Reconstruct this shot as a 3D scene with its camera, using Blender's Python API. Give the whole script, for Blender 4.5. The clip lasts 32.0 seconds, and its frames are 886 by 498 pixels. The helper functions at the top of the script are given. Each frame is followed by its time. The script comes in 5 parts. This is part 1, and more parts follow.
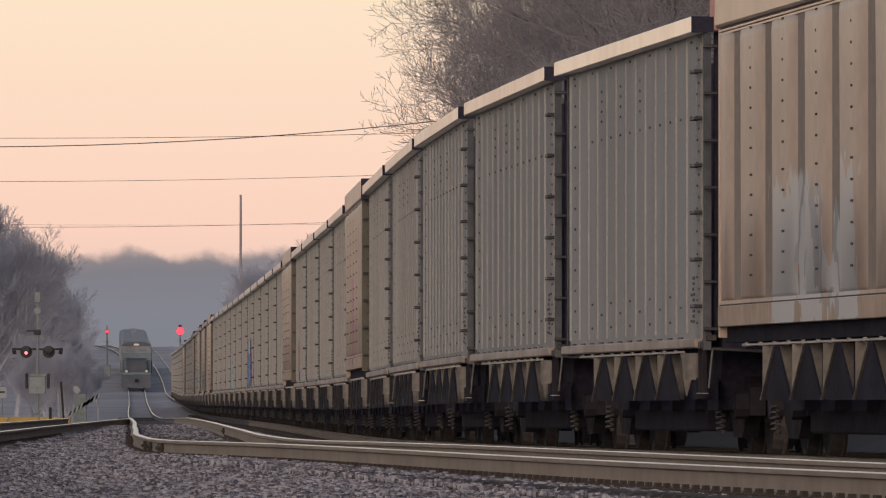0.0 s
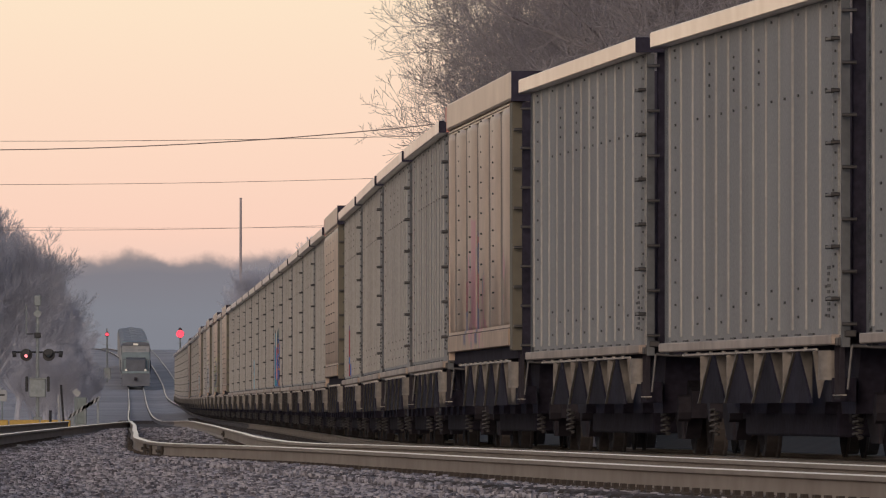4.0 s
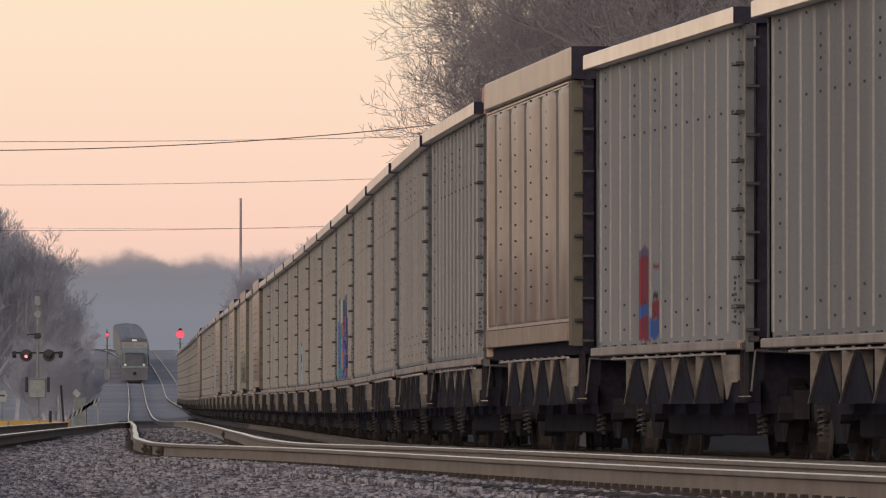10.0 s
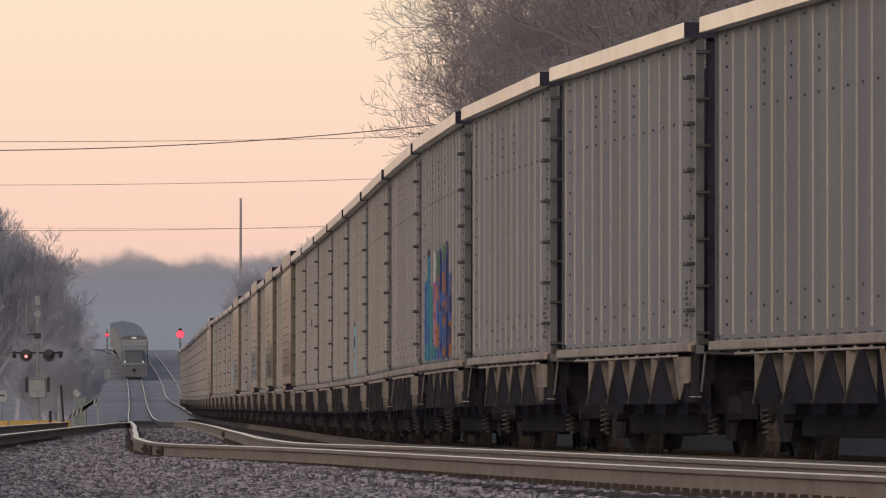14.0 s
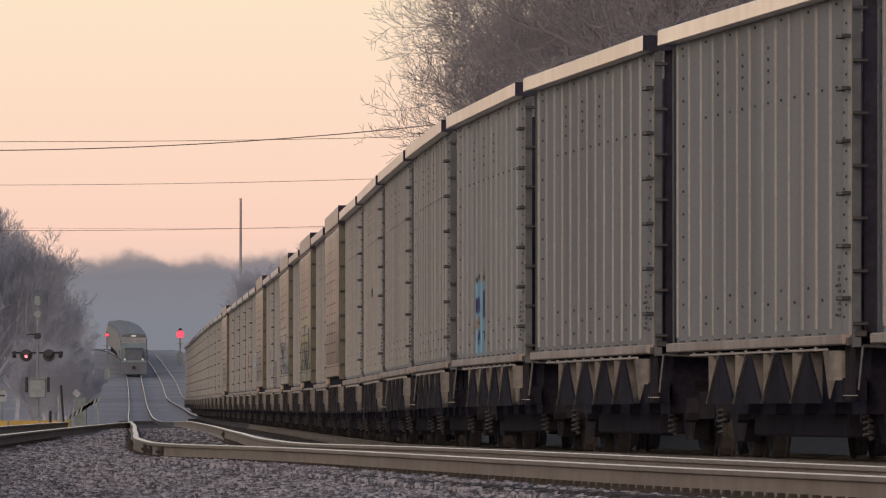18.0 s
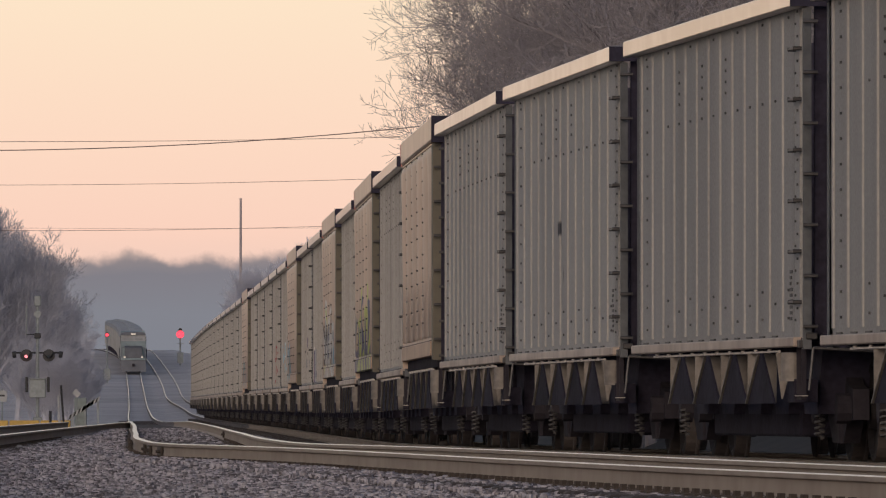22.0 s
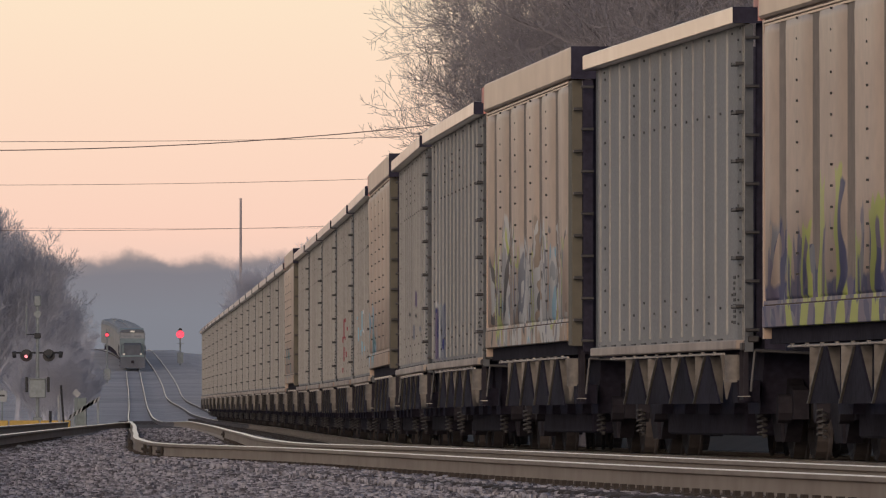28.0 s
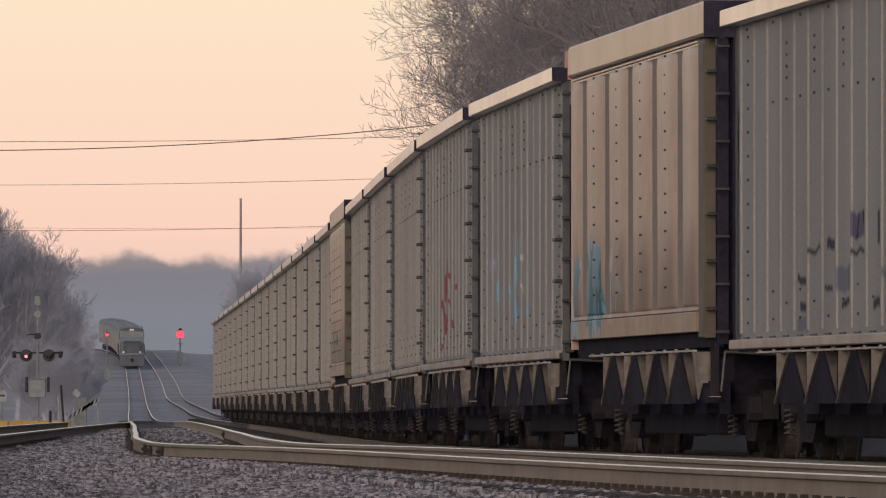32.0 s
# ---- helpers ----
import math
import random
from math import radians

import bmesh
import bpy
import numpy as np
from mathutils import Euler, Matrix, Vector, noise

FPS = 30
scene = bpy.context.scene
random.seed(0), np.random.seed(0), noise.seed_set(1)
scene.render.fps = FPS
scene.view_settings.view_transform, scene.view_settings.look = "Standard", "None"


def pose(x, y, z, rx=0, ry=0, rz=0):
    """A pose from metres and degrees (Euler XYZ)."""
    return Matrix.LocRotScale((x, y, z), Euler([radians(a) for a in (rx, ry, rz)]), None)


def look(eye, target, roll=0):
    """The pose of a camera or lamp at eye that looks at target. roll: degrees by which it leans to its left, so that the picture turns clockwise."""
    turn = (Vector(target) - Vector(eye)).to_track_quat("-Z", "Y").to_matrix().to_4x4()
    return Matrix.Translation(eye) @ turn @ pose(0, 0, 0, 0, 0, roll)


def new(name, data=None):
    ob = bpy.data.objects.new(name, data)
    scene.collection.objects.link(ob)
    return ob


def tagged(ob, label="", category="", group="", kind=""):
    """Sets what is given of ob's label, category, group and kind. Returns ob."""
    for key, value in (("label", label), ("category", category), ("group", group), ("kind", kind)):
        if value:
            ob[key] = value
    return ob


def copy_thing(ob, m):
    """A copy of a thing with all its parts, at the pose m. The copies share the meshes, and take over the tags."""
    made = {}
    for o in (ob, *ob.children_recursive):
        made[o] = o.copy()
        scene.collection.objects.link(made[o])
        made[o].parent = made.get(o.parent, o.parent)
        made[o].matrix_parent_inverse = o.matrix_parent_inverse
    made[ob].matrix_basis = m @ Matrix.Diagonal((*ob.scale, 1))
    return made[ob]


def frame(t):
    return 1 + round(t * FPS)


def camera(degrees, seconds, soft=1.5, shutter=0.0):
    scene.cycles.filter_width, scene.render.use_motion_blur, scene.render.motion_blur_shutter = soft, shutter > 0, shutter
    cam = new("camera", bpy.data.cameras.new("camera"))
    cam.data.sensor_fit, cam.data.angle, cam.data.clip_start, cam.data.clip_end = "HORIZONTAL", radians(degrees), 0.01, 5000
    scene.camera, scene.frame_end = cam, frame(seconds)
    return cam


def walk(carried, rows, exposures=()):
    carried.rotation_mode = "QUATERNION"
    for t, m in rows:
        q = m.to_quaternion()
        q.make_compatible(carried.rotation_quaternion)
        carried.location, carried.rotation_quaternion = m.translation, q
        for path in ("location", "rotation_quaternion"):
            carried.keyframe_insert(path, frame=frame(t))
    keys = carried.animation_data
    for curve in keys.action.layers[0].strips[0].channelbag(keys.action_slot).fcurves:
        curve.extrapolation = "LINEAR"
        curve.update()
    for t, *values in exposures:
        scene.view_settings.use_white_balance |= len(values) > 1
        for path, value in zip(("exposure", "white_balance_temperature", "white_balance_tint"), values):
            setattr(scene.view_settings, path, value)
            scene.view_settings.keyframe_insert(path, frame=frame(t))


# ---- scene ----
cam = camera(4.2, 32.0, soft=1.2)
EYE = (0.0, 0.0, 0.42)


def tilt_pose(lift):
    # horizon a little above the lower third; lift in degrees
    return pose(EYE[0], EYE[1], EYE[2], 90 + 0.7343 + lift, 0, 0)


walk(cam, [(0.0, tilt_pose(-0.0166)), (1.0, tilt_pose(-0.0172)), (1.5, tilt_pose(-0.0134)), (2.0, tilt_pose(-0.0095)),
           (2.5, tilt_pose(-0.0078)), (3.0, tilt_pose(-0.0055)), (3.5, tilt_pose(-0.0038)), (5.5, tilt_pose(0.0)),
           (32.0, tilt_pose(0.0))])

# ---- world and light ----
world = bpy.data.worlds.new("dusk_sky")
scene.world = world
world.use_nodes = True
wn, wl = world.node_tree.nodes, world.node_tree.links
wn.clear()
w_out = wn.new("ShaderNodeOutputWorld")
w_bg = wn.new("ShaderNodeBackground")
w_sky = wn.new("ShaderNodeTexSky")
w_sky.sky_type, w_sky.sun_disc = "NISHITA", False
w_sky.sun_elevation, w_sky.sun_rotation = radians(9), radians(-171)
w_sky.air_density, w_sky.dust_density = 1.0, 3.0
w_co = wn.new("ShaderNodeTexCoord")
w_sep = wn.new("ShaderNodeSeparateXYZ")
wl.new(w_co.outputs["Generated"], w_sep.inputs[0])


def sky_ramp(stops, factor):
    node = wn.new("ShaderNodeValToRGB")
    el = node.color_ramp.elements
    el[0].position, el[0].color = stops[0][0], (*stops[0][1], 1)
    el[1].position, el[1].color = stops[-1][0], (*stops[-1][1], 1)
    for at, col in stops[1:-1]:
        el.new(at).color = (*col, 1)
    wl.new(factor, node.inputs[0])
    return node.outputs[0]


def sky_mix(kind, fac, one, two):
    node = wn.new("ShaderNodeMix")
    node.data_type, node.blend_type = "RGBA", kind
    for sock, v in ((node.inputs[0], fac), (node.inputs[6], one), (node.inputs[7], two)):
        if isinstance(v, (int, float, tuple)):
            sock.default_value = v
        else:
            wl.new(v, sock)
    return node.outputs[2]


def sky_range(value, lo, hi):
    node = wn.new("ShaderNodeMapRange")
    node.interpolation_type = "SMOOTHSTEP"
    node.inputs[1].default_value, node.inputs[2].default_value = lo, hi
    wl.new(value, node.inputs[0])
    return node.outputs[0]


w_scale = wn.new("ShaderNodeMath")
w_scale.operation = "MULTIPLY"
w_scale.inputs[1].default_value = 12.0
wl.new(w_sep.outputs[2], w_scale.inputs[0])
# peach and pink glow ahead, dull blue-grey all round
glow = sky_ramp([(0.0, (0.60, 0.45, 0.40)), (0.10, (0.82, 0.58, 0.50)), (0.17, (0.96, 0.645, 0.52)), (0.26, (0.98, 0.70, 0.545)),
                 (0.40, (0.985, 0.78, 0.58)), (1.0, (0.92, 0.78, 0.63))], w_scale.outputs[0])
around = sky_mix("MIX", sky_range(w_sep.outputs[1], -0.2, 0.80), (0.34, 0.33, 0.35, 1), glow)
dome = sky_mix("MULTIPLY", 1.0, w_sky.outputs[0], (0.135, 0.14, 0.165, 1))
whole = sky_mix("MIX", sky_range(w_sep.outputs[2], 0.05, 0.50), around, dome)
wl.new(whole, w_bg.inputs[0])
w_bg.inputs[1].default_value = 1.0
wl.new(w_bg.outputs[0], w_out.inputs[0])

sun_data = bpy.data.lights.new("sun", "SUN")
sun_data.energy, sun_data.angle, sun_data.color = 0.87, radians(20), (1.0, 0.81, 0.67)
sun = new("sun", sun_data)
sun.matrix_world = look((-38, -158, 28), (0, 0, 0))
scene.view_settings.exposure = 0.0


# ---- materials ----
def material(name, base, rough=0.7, metal=0.0, spread=0.25, fine=40.0, coarse=1.5, bump=0.15, tint=None, streak=False,
             emit=None, strength=0.0, jitter=0.12, depth=0.01, shine=0.5, island=False):
    m = bpy.data.materials.new(name)
    m.use_nodes = True
    nt = m.node_tree
    n, l = nt.nodes, nt.links
    bsdf = n["Principled BSDF"]
    bsdf.inputs["Roughness"].default_value = rough
    bsdf.inputs["Metallic"].default_value = metal
    bsdf.inputs["Specular IOR Level"].default_value = shine
    if emit:
        bsdf.inputs["Emission Color"].default_value = (*emit, 1)
        bsdf.inputs["Emission Strength"].default_value = strength
    co = n.new("ShaderNodeTexCoord")
    mp = n.new("ShaderNodeMapping")
    if streak:
        mp.inputs["Scale"].default_value = (1.0, 1.0, 0.12)
    l.new(co.outputs["Object"], mp.inputs[0])
    na = n.new("ShaderNodeTexNoise")
    na.inputs["Scale"].default_value, na.inputs["Detail"].default_value = coarse, 4
    nb = n.new("ShaderNodeTexNoise")
    nb.inputs["Scale"].default_value, nb.inputs["Detail"].default_value = fine, 3
    l.new(mp.outputs[0], na.inputs[0])
    l.new(co.outputs["Object"], nb.inputs[0])
    add = n.new("ShaderNodeMath")
    add.operation = "ADD"
    l.new(na.outputs[0], add.inputs[0])
    l.new(nb.outputs[0], add.inputs[1])
    info = n.new("ShaderNodeNewGeometry" if island else "ShaderNodeObjectInfo")
    rnd = n.new("ShaderNodeMath")
    rnd.operation = "MULTIPLY_ADD"
    rnd.inputs[1].default_value, rnd.inputs[2].default_value = jitter * 2, -jitter
    l.new(info.outputs["Random Per Island" if island else "Random"], rnd.inputs[0])
    add2 = n.new("ShaderNodeMath")
    add2.operation = "ADD"
    l.new(add.outputs[0], add2.inputs[0])
    l.new(rnd.outputs[0], add2.inputs[1])
    rng = n.new("ShaderNodeMapRange")
    rng.inputs[1].default_value, rng.inputs[2].default_value = 0.65, 1.35
    l.new(add2.outputs[0], rng.inputs[0])
    mix = n.new("ShaderNodeMix")
    mix.data_type = "RGBA"
    dark = tint or tuple(c * (1 - spread * 1.3) for c in base)
    mix.inputs[6].default_value = (*dark, 1)
    mix.inputs[7].default_value = (*[min(1, c * (1 + spread)) for c in base], 1)
    l.new(rng.outputs[0], mix.inputs[0])
    l.new(mix.outputs[2], bsdf.inputs["Base Color"])
    if bump:
        bp = n.new("ShaderNodeBump")
        bp.inputs["Strength"].default_value, bp.inputs["Distance"].default_value = bump, depth
        l.new(nb.outputs[0], bp.inputs["Height"])
        l.new(bp.outputs[0], bsdf.inputs["Normal"])
    return m


M_alu = material("weathered_aluminium", (0.378, 0.360, 0.334), 0.76, 0.06, 0.2, 30, 0.9, 0.1, streak=True, jitter=0.22, shine=0.28)
M_post = material("dull_grey_corner_steel", (0.108, 0.111, 0.116), 0.7, 0.1, 0.35, 9, 2.0, 0.1, streak=True)
M_rib = material("aluminium_rib", (0.385, 0.358, 0.325), 0.7, 0.1, 0.14, 20, 1.4, 0.08, streak=True, shine=0.36)
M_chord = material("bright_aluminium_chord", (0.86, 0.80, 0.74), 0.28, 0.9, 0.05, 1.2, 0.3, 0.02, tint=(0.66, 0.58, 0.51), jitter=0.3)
M_sill = material("dusty_side_sill", (0.50, 0.415, 0.345), 0.6, 0.1, 0.2, 1.6, 0.8, 0.08, tint=(0.34, 0.26, 0.21))
M_tan = material("faded_tan_paint", (0.56, 0.41, 0.305), 0.40, 0.10, 0.13, 5, 0.7, 0.03, streak=True)
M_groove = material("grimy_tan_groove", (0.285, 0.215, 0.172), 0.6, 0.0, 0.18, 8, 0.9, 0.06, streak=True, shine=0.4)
M_olive = material("olive_end_plate", (0.15, 0.132, 0.10), 0.6, 0.0, 0.15, 6, 1.0, 0.06, streak=True, shine=0.3)
M_tansill = material("stained_tan_plate", (0.47, 0.335, 0.235), 0.5, 0.1, 0.22, 4, 0.8, 0.04, tint=(0.34, 0.21, 0.14))
M_salmon = material("salmon_red_paint", (0.74, 0.29, 0.24), 0.5, 0.0, 0.15, 6, 1.0, 0.05)
M_rust = material("rust_brown_seam", (0.10, 0.06, 0.045), 0.8, 0.0, 0.3, 8, 2.0, 0.1)
M_webrim = material("dusty_web_rim", (0.21, 0.188, 0.158), 0.8, 0.0, 0.3, 8, 2.0, 0.1, shine=0.3)
M_rod = material("worn_bright_rod", (0.42, 0.38, 0.35), 0.4, 0.6, 0.25, 10, 2.0, 0.05)
M_tanband = material("worn_tan_plate", (0.74, 0.59, 0.46), 0.36, 0.4, 0.07, 1.4, 0.4, 0.02, tint=(0.60, 0.45, 0.33))
M_dark = material("grimy_black_steel", (0.041, 0.036, 0.054), 0.9, 0.0, 0.35, 14, 1.5, 0.2, shine=0.2)
M_under = material("brake_dust_steel", (0.036, 0.031, 0.036), 0.9, 0.0, 0.45, 12, 1.8, 0.25, tint=(0.022, 0.019, 0.025), shine=0.15)
M_web = material("sooty_hopper_web", (0.031, 0.027, 0.039), 0.95, 0.0, 0.4, 14, 1.5, 0.2, shine=0.12)
M_spring = material("dusty_spring_steel", (0.085, 0.078, 0.075), 0.7, 0.2, 0.35, 18, 3, 0.2)
M_wheel = material("wheel_steel", (0.030, 0.026, 0.027), 0.8, 0.1, 0.35, 12, 2, 0.1, shine=0.2)
M_rim = material("worn_wheel_rim", (0.12, 0.098, 0.088), 0.7, 0.2, 0.3, 12, 2, 0.05)
M_relay = material("dull_green_cabinet_paint", (0.20, 0.23, 0.22), 0.7, 0.0, 0.2, 6, 2, 0.05)
M_tread = material("polished_steel", (0.72, 0.64, 0.55), 0.3, 0.9, 0.15, 8, 1, 0.03)
M_chute = material("pale_hopper_plate", (0.27, 0.238, 0.208), 0.75, 0.05, 0.25, 12, 2.2, 0.12, tint=(0.16, 0.138, 0.12), shine=0.3)
M_bolt = material("dark_bolt", (0.065, 0.06, 0.06), 0.6, 0.2, 0.3, 30, 5, 0)
M_iron = material("dull_grab_iron", (0.07, 0.064, 0.064), 0.5, 0.3, 0.3, 12, 5, 0)
M_railweb = material("dusty_rail_web", (0.345, 0.275, 0.215), 0.75, 0.1, 0.10, 3, 0.5, 0.06, tint=(0.27, 0.205, 0.16))
M_tie = material("weathered_timber_tie", (0.065, 0.053, 0.049), 0.9, 0, 0.4, 12, 2.5, 0.3)
M_plate = material("rusty_tie_plate", (0.06, 0.045, 0.036), 0.75, 0.3, 0.35, 14, 4, 0.2)
# Far stretch of the bed: haze is put into this pale colour.
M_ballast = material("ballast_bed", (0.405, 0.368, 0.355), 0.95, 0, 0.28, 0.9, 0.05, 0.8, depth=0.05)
M_stone = material("crushed_ballast_stone", (0.365, 0.335, 0.345), 0.9, 0, 0.40, 30, 6, 0.4, tint=(0.10, 0.088, 0.096), jitter=0.42, island=True)
M_bark = material("grey_brown_bark", (0.30, 0.27, 0.278), 0.95, 0, 0.3, 8, 1.0, 0.3, jitter=0.3)
# Bark of the distant trees, lightened and blued to paint haze into it.
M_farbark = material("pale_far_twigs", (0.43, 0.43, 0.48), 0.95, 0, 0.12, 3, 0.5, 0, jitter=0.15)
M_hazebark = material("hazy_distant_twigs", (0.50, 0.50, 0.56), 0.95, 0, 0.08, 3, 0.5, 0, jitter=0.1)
M_galv = material("galvanised_steel", (0.24, 0.26, 0.26), 0.6, 0.1, 0.2, 10, 3, 0.08)
M_yellow = material("yellow_painted_concrete", (0.52, 0.33, 0.08), 0.7, 0, 0.2, 8, 1.5, 0.15)
M_black = material("matt_black_paint", (0.02, 0.02, 0.022), 0.6, 0, 0.3, 10, 2, 0.05)
M_white = material("dull_white_paint", (0.36, 0.36, 0.36), 0.6, 0, 0.12, 10, 2, 0.03)
M_wire = material("weathered_cable", (0.19, 0.14, 0.13), 0.7, 0, 0.1, 4, 1, 0)
# Mast grey lightened so that haze is part of its colour.
M_woodpole = material("hazy_grey_mast_paint", (0.36, 0.31, 0.31), 0.9, 0, 0.15, 8, 1, 0.1)
M_red = material("red_signal_lens", (0.4, 0.02, 0.03), 0.3, 0, 0.05, 5, 1, 0, emit=(1.0, 0.045, 0.09), strength=1.6)
M_lamp = material("lit_flasher_lens", (0.5, 0.1, 0.1), 0.3, 0, 0.05, 5, 1, 0, emit=(1.0, 0.25, 0.28), strength=1.6)
# Dormant grass of the far verges, paled so the colour holds the haze.
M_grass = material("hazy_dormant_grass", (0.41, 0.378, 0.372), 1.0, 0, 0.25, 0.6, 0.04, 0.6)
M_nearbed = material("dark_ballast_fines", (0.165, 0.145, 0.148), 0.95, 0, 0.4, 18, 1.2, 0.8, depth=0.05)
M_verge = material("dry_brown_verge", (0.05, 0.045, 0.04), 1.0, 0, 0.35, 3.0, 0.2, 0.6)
# Departing train's paints and windscreen: haze is mixed into these low-contrast base colours.
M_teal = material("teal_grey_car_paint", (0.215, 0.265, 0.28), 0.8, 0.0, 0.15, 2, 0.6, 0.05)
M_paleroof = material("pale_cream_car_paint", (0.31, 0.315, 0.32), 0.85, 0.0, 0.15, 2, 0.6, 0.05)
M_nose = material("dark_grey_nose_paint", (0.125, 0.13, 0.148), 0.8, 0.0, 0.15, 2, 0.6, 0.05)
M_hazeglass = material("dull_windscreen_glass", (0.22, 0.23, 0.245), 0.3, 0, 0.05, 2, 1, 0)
M_glass = material("cab_window_glass", (0.02, 0.025, 0.03), 0.08, 0, 0.05, 2, 1, 0)


# ---- mesh helpers ----
def part(name, bm, mat, parent=None, label=""):
    me = bpy.data.meshes.new(name)
    bm.to_mesh(me)
    bm.free()
    me.materials.append(mat)
    ob = new(name, me)
    if parent:
        ob.parent = parent
    if label:
        tagged(ob, label)
    return ob


def raw(name, verts, faces, mat, parent=None):
    me = bpy.data.meshes.new(name)
    me.from_pydata(verts, [], faces)
    me.materials.append(mat)
    ob = new(name, me)
    if parent:
        ob.parent = parent
    return ob


def box(bm, x0, x1, y0, y1, z0, z1, bevel=0.0):
    vs = bmesh.ops.create_cube(bm, size=1.0)["verts"]
    bmesh.ops.transform(bm, verts=vs, matrix=Matrix.Translation(((x0 + x1) / 2, (y0 + y1) / 2, (z0 + z1) / 2)) @
                        Matrix.Diagonal((x1 - x0, y1 - y0, z1 - z0, 1)))
    if bevel:
        es = list({e for v in vs for e in v.link_edges})
        bmesh.ops.bevel(bm, geom=es, offset=bevel, segments=1, affect="EDGES")
    return bm


def boxes(*rows, bevel=0.0):
    bm = bmesh.new()
    for r in rows:
        box(bm, *r, bevel=bevel)
    return bm


def cyl(bm, a, b, r, r2=None, n=8):
    a, b = Vector(a), Vector(b)
    way = b - a
    m = Matrix.Translation((a + b) / 2) @ way.to_track_quat("Z", "Y").to_matrix().to_4x4()
    bmesh.ops.create_cone(bm, cap_ends=True, segments=n, radius1=r, radius2=r if r2 is None else r2, depth=way.length, matrix=m)
    return bm


def tube(*rows, n=8):
    bm = bmesh.new()
    for r in rows:
        cyl(bm, *r, n=n)
    return bm


def prism(bm, outline, axis, lo, hi):
    """Extrudes a 2D outline along an axis (0 x, 1 y, 2 z)."""
    def put(p, h):
        q = list(p)
        q.insert(axis, h)
        return bm.verts.new(q)
    a = [put(p, lo) for p in outline]
    b = [put(p, hi) for p in outline]
    k = len(outline)
    bm.faces.new(a)
    bm.faces.new(b[::-1])
    for i in range(k):
        bm.faces.new((a[i], b[i], b[(i + 1) % k], a[(i + 1) % k]))
    bmesh.ops.recalc_face_normals(bm, faces=bm.faces)
    return bm


def curve_through(xs, ys):
    """A smooth function through knots, straight beyond its ends."""
    xs, ys = np.array(xs, float), np.array(ys, float)
    h = np.diff(xs)
    s = np.diff(ys) / h
    m = np.concatenate([[s[0]], (s[:-1] * h[1:] + s[1:] * h[:-1]) / (h[1:] + h[:-1]), [s[-1]]])

    def value(x):
        x = np.asarray(x, float)
        i = np.clip(np.searchsorted(xs, x) - 1, 0, len(xs) - 2)
        t = (x - xs[i]) / h[i]
        u = np.clip(t, 0, 1)
        y = ((1 + 2 * u) * (1 - u) ** 2 * ys[i] + u * (1 - u) ** 2 * h[i] * m[i] + u * u * (3 - 2 * u) * ys[i + 1] + u * u * (u - 1) * h[i] * m[i + 1])
        return y + np.where(x < xs[0], (x - xs[0]) * m[0], 0) + np.where(x > xs[-1], (x - xs[-1]) * m[-1], 0)
    return value


# ---- plan: tracks run away from the camera along y ----
TRAIN_SIDE = curve_through([80, 95, 110, 125, 145, 170, 200, 240, 290, 350, 420, 500, 620, 760, 980, 1106, 1236, 1336, 1450, 1700],
                           [4.761, 3.543, 2.294, 1.164, 0.078, -0.737, -1.541, -2.593, -3.929, -5.566, -7.532, -9.797, -12.964, -16.614, -22.223,
                            -26.1, -29.6, -32.6, -36.4, -44.0])
RAIL_Z = curve_through([0, 140, 170, 200, 240, 350, 450, 620, 760, 850, 980, 1106, 1236, 1336, 1450, 1600, 1750],
                       [-0.11, -0.11, -0.17, -0.23, -0.26, -0.27, -0.29, -0.31, -0.21, -0.06, 0.25, 0.97, 2.5, 3.9, 5.8, 7.5, 8.3])
LIFT = 0.11  # the cars' bodies ride this much above their drawing height
HALF = 1.58


def train_centre(d):
    return TRAIN_SIDE(d) + HALF + 0.01


NEAR_LEFT = curve_through([30, 55, 69.6, 80.2, 90.7, 102, 113.7, 119.8, 124.8, 130, 137, 175, 235, 300, 400, 600, 760, 943, 1233, 1394, 1700],
                          [6.3, 4.0, 2.55, 1.46, 0.54, -0.40, -1.42, -2.10, -2.74, -3.10, -3.38, -4.45, -6.0, -7.75, -10.3, -15.6, -19.8, -24.5, -32.2,
                           -36.8, -49.5])
NEAR_Z = curve_through([0, 235, 300, 400, 600, 760, 850, 980, 1106, 1236, 1336, 1450, 1600, 1750],
                       [0, 0, -0.02, -0.17, -0.42, -0.35, -0.18, 0.17, 1.05, 2.6, 4.0, 5.9, 7.6, 8.4])
GAUGE = 1.5


def near_centre(d):
    return NEAR_LEFT(d) + GAUGE / 2


SPUR_RIGHT = curve_through([40, 60, 120, 169, 214, 256, 290], [-4.3, -4.5, -5.3, -6.0, -6.6, -7.15, -7.55])


def spur_centre(d):
    return SPUR_RIGHT(d) - GAUGE / 2


